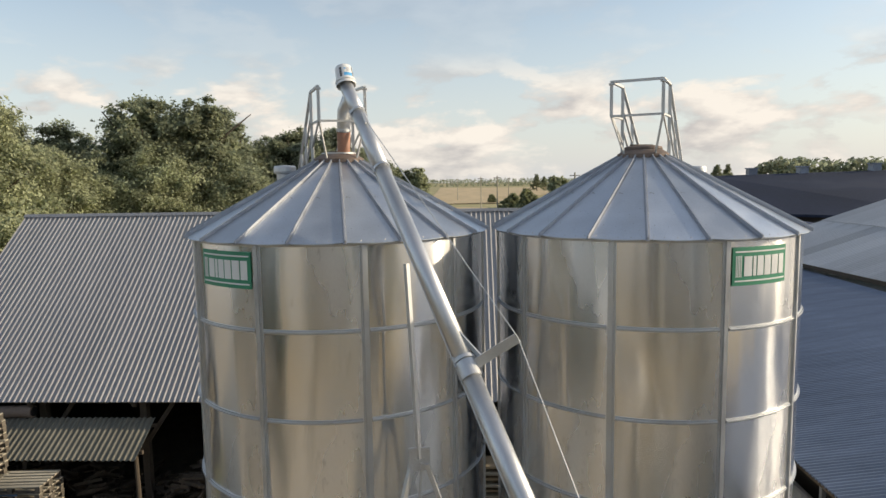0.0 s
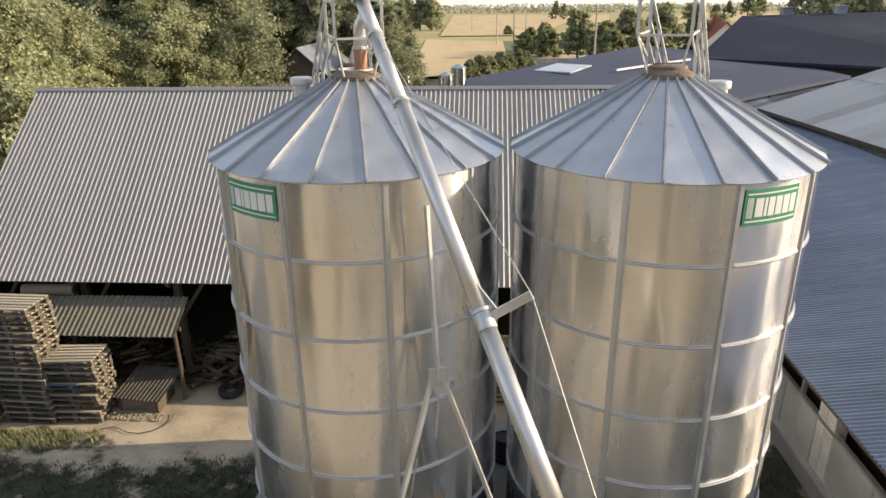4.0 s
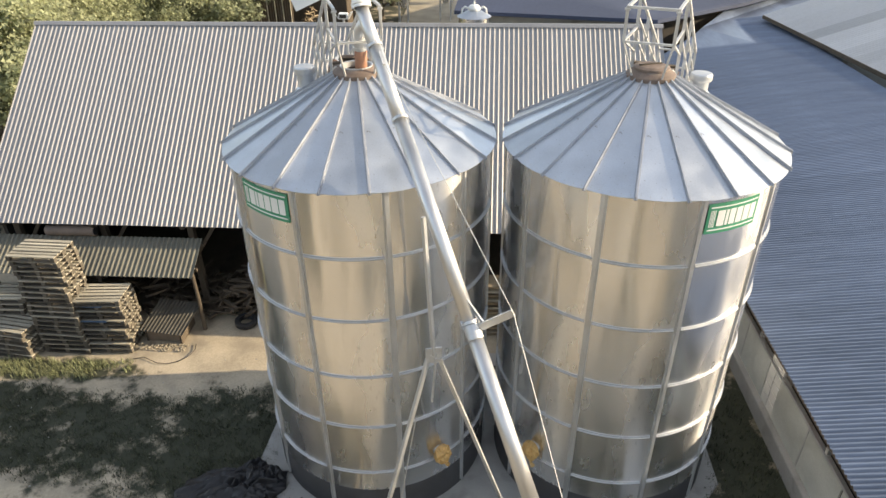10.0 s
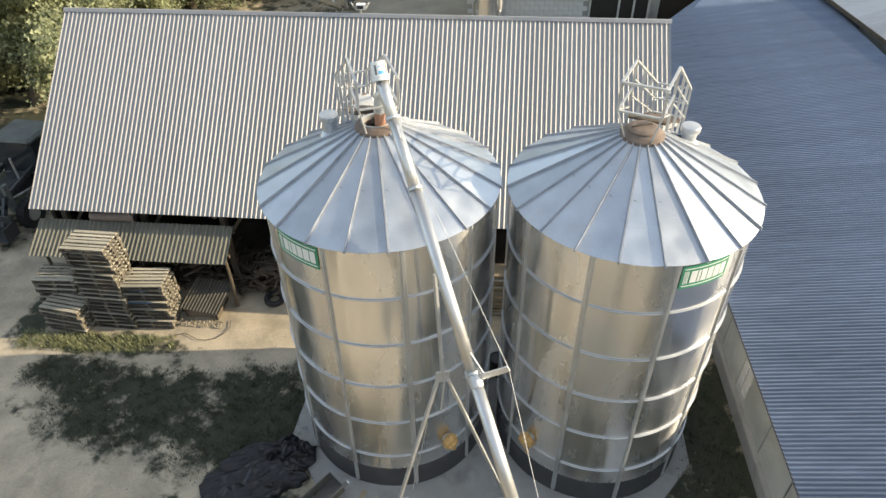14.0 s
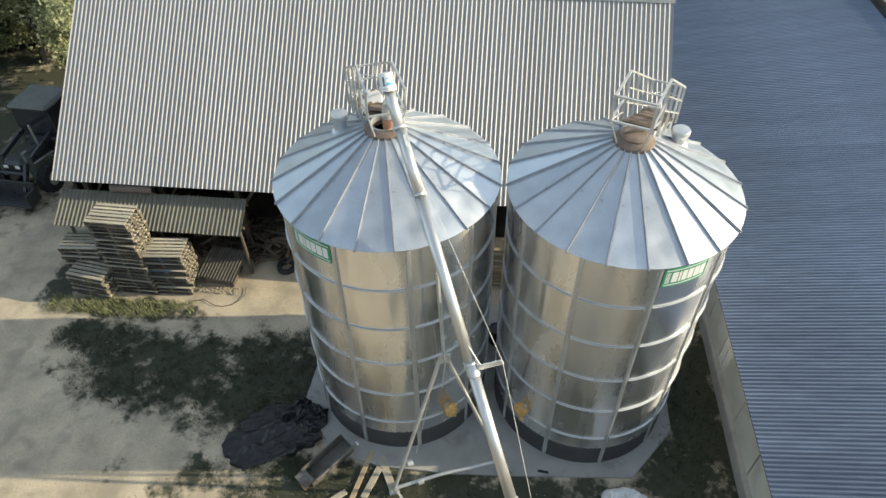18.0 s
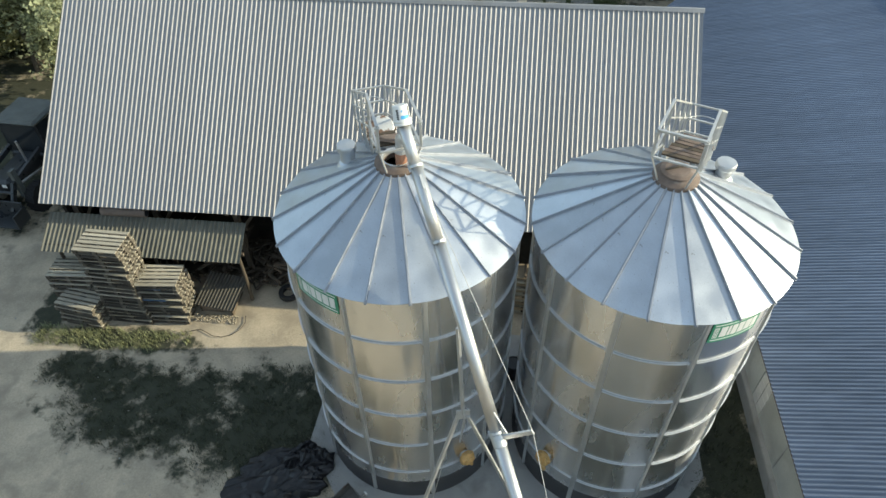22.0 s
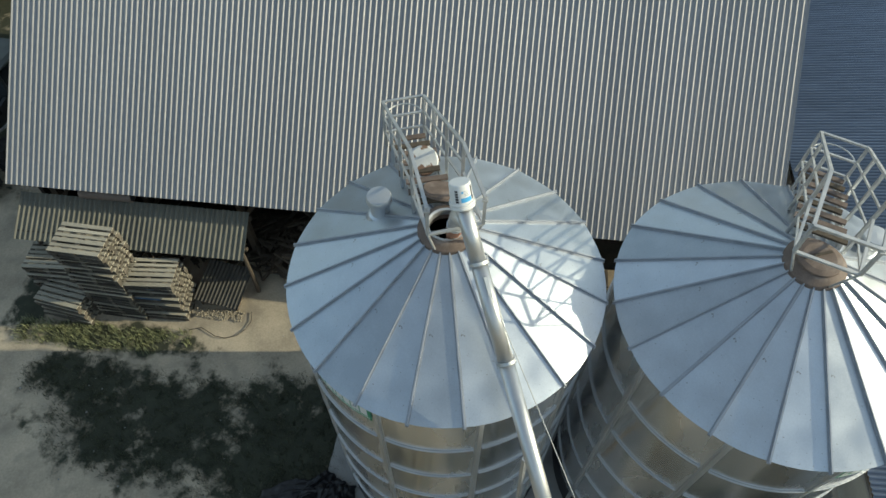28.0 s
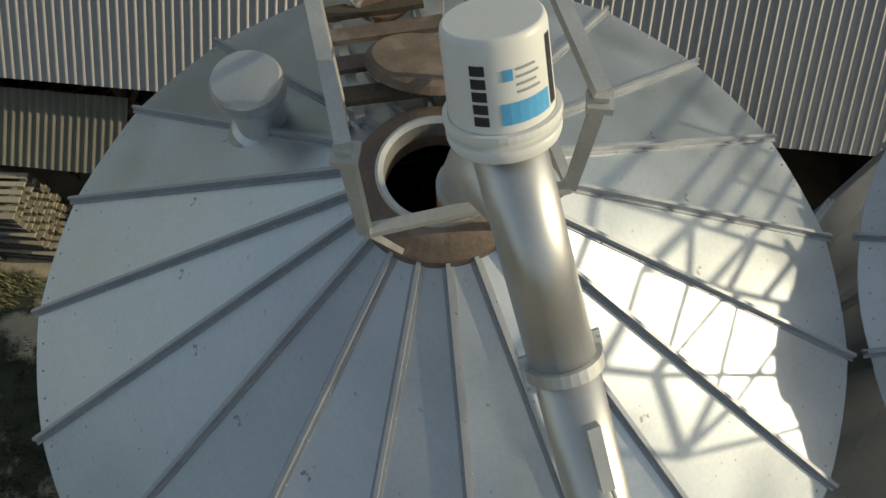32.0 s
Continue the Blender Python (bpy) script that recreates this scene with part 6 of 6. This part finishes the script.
path = bmesh.new()
pp = [(-8.5, 13.8), (7.6, 13.8), (7.4, 18.0), (1.4, 20.2), (0.4, 24.0), (0.4, 62.0), (-4.6, 62.0), (-4.2, 40.0), (-8.0, 24.0), (-10.0, 19.0)]
path.faces.new([path.verts.new((x, y, land(x, y) + 0.015)) for x, y in pp])
tagged(part("farm_track", path, earth), "pale sandy track between the farm buildings", "track", kind="structure")
for i, (x, y) in enumerate(((16.3, 80.0), (5.0, 152.0), (7.5, 118.0), (17.0, 240.0), (-2.0, 230.0))):
    pl = root("utility_pole", pose(x, y, land(x, y)), label="grey wooden power pole in the field", category="pole", group="power poles")
    part("pole", tube([(0, 0, -0.3), (0, 0, 8.5)], [0.16, 0.11], 8), timber_grey, pl)
    part("crossarm", bar((-0.7, 0, 8.1), (0.7, 0, 8.1), 0.1), timber_dark, pl)

lamp = root("flood_light", pose(-1.99, 8.93, 6.8), label="small grey floodlight on the barn ridge", category="lamp")
part("bracket", bar((0, 0, -0.05), (0, 0, 0.12), 0.05), galv_rail, lamp)
part("body", box(-0.13, -0.09, 0.1, 0.13, 0.09, 0.26, 0.02), white_paint, lamp)
for sgn in (-1, 1):
    part("visor", bar((sgn * 0.14, -0.02, 0.1), (sgn * 0.26, -0.06, 0.3), 0.14, 0.02), galv_rail, lamp)
part("lens", box(-0.1, -0.1, 0.13, 0.1, -0.091, 0.23), glass_dark, lamp)
old_ladder = root("wooden_ladder", pose(-16.3, 23.4, 0.35, 0, 0, 62), label="broad grey wooden ladder lying on timber behind the barn", category="ladder")
for y in (-0.4, 0.4):
    part("stringer", box(-1.9, y - 0.05, 0, 1.9, y + 0.05, 0.12, 0.01), timber_grey, old_ladder)
for k in range(7):
    part("rung", box(-1.75 + 0.55 * k, -0.42, 0.12, -1.5 + 0.55 * k, 0.42, 0.16, 0.006), timber_grey, old_ladder)
stick_heap("timber_pile", 70, -16.6, -14.2, 21.6, 23.4, 0.5, plank_raw, "bundle of pale sticks and slabs behind the barn", 31)
heap("ground_sheet", -14.0, 22.5, 0.8, 0.6, 0.35, bag_white, "crumpled pale sheet beside the timber", "tarpaulin", 3.3, 10, 0.3, 24)
barrel = root("barrel", pose(-13.1, 24.6, 0.3, 90, 0, 40), label="small green plastic barrel on the grass", category="barrel")
part("body", lathe([(0, -0.35), (0.24, -0.35), (0.28, -0.2), (0.29, 0.0), (0.28, 0.2), (0.24, 0.35), (0, 0.35)], 20), green_sign, barrel)
part("lid", lathe([(0, 0.385), (0.2, 0.385), (0.22, 0.352), (0, 0.352)], 20), white_paint, barrel)
green_blades = material("green_blades", (0.12, 0.15, 0.06), 0.7, 0.0, 0.3, 2.0, 20.0, island=0.8)
blades("weeds", [(-1.3, 0.3, 21.4, 24.6, 7000, 0.2), (2.0, 7.6, 20.6, 24.4, 14000, 0.14), (-15.5, -7.0, 22.4, 27.0, 22000, 0.12)], green_blades, "low dark green weeds behind the barn", 6)
for x, y, w, d in ((3.0, 23.9, 0.9, 0.5), (4.1, 23.8, 1.0, 0.6), (5.4, 23.9, 1.1, 0.6), (3.4, 22.6, 0.9, 0.6), (6.8, 22.9, 2.4, 1.6)):
    pv = root("paving_slab", pose(x, y, 0.03, 0, 0, 2), label="mossy concrete slab before the block wall", category="slab", group="paving slabs")
    part("slab", box(-w / 2, -d / 2, -0.03, w / 2, d / 2, 0.04, 0.012), concrete, pv)
for k in range(7):
    u = k / 6
    tree("bush", 0.3 + 8.0 * u, 76 + 17.0 * u, 2.4 + 0.3 * (k % 2), "clipped dark evergreen shrub along the field edge")
house = root("farmhouse", pose(41.5, 110, land(41.5, 110)), label="small distant farmhouse with red tiled roof", category="house")
part("wall", box(-3.0, -4.0, -0.3, 3.0, 4.0, 3.2), brick_white, house)
red_tile = material("red_tiles", (0.30, 0.10, 0.06), 0.85, 0.0, 0.2, 1.0, 12)
slab("roof", house, [(-3.4, -4.4, 3.0), (0, -4.4, 6.2), (0, 4.4, 6.2), (-3.4, 4.4, 3.0)], 0.15, red_tile)
slab("roof", house, [(0, -4.4, 6.2), (3.4, -4.4, 3.0), (3.4, 4.4, 3.0), (0, 4.4, 6.2)], 0.15, red_tile)
bm = bmesh.new()
bm.faces.new([bm.verts.new(p) for p in ((-3.0, -4.0, 3.2), (3.0, -4.0, 3.2), (0, -4.0, 6.0))])
part("gable", bm, brick_white, house)
part("chimney", box(-0.5, 1.0, 5.6, 0.1, 1.6, 7.2), red_tile, house)

# ---- vehicle beside the barn ----
# a dark tractor with a front loader, facing the yard
tractor = root("tractor", pose(-14.25, 8.7, 0, 0, 0, -4), label="dark tractor with front loader parked beside the barn", category="tractor")
cab_grey = material("dusty_cab_roof", (0.13, 0.14, 0.13), 0.7, 0.0, 0.25, 3.0, 30)
part("cab_roof", box(-0.76, -0.7, 2.42, 0.76, 0.8, 2.60, 0.085), cab_grey, tractor)
for x in (-0.7, 0.7):
    for y in (-0.6, 0.72):
        part("cab_post", bar((x, y, 1.1), (x * 0.96, y * 0.95, 2.44), 0.07), car_dark, tractor)
part("windscreen", box(-0.66, -0.62, 1.35, 0.66, -0.6, 2.42), glass_dark, tractor)
for x in (-0.7, 0.7):
    part("side_window", box(x - 0.01, -0.56, 1.35, x + 0.01, 0.68, 2.4), glass_dark, tractor)
part("cab_floor", box(-0.75, -0.65, 0.8, 0.75, 0.8, 1.3, 0.05), car_dark, tractor)
part("bonnet", box(-0.36, -2.35, 0.85, 0.36, -0.62, 1.42, 0.1), car_dark, tractor)
part("grille", box(-0.28, -2.37, 0.9, 0.28, -2.355, 1.3), rubber, tractor)
for x in (-0.22, 0.22):
    part("headlight", box(x - 0.08, -2.385, 1.2, x + 0.08, -2.372, 1.32), plastic_white, tractor)
part("exhaust", tube([(0.3, -1.2, 1.4), (0.3, -1.2, 2.2)], 0.04, 10), galv_rail, tractor)
for x, y, r, w in ((-0.82, 0.35, 0.76, 0.4), (0.82, 0.35, 0.76, 0.4), (-0.78, -1.85, 0.5, 0.3), (0.78, -1.85, 0.5, 0.3)):
    wheel = part("wheel", tube([(x - w / 2, y, r), (x + w / 2, y, r)], r, 26), rubber, tractor)
    part("rim", tube([(x - w / 2 - 0.01, y, r), (x + w / 2 + 0.01, y, r)], r * 0.52, 20), galv_rail, wheel)
    for k in range(16):
        a = 2 * math.pi * k / 16
        part("lug", bar((x - w / 2, y + (r + 0.01) * math.cos(a), r + (r + 0.01) * math.sin(a)), (x + w / 2, y + (r + 0.01) * math.cos(a + 0.2), r + (r + 0.01) * math.sin(a + 0.2)), 0.05, 0.05), rubber, wheel)
    if r > 0.6:
        part("mudguard", box(x - 0.24, y - 0.6, 1.5, x + 0.24, y + 0.6, 1.56, 0.02), car_dark, tractor)
for x in (-0.55, 0.55):
    arm_t = part("loader_arm", bar((x, -0.7, 1.6), (x, -2.3, 1.35), 0.1, 0.16), car_dark, tractor)
    part("loader_arm", bar((x, -2.3, 1.38), (x, -2.85, 0.62), 0.1, 0.16), car_dark, tractor)
    part("loader_upright", bar((x, -2.15, 0.75), (x, -2.15, 1.78), 0.12, 0.2), cab_grey, tractor)
    part("ram", tube([(x, -1.0, 1.0), (x, -2.1, 1.2)], 0.04, 8), galv_rail, arm_t)
part("cross_tube", tube([(-0.55, -2.5, 1.1), (0.55, -2.5, 1.1)], 0.06, 10), car_dark, tractor)
part("bucket", bar((-0.95, -3.05, 0.35), (0.95, -3.05, 0.35), 0.6, 0.05), car_dark, tractor)
part("bucket_back", bar((-0.95, -2.8, 0.68), (0.95, -2.8, 0.68), 0.05, 0.66), car_dark, tractor)
for x in (-0.95, 0.95):
    part("bucket_side", box(x - 0.02, -3.34, 0.35, x + 0.02, -2.76, 0.85), car_dark, tractor)
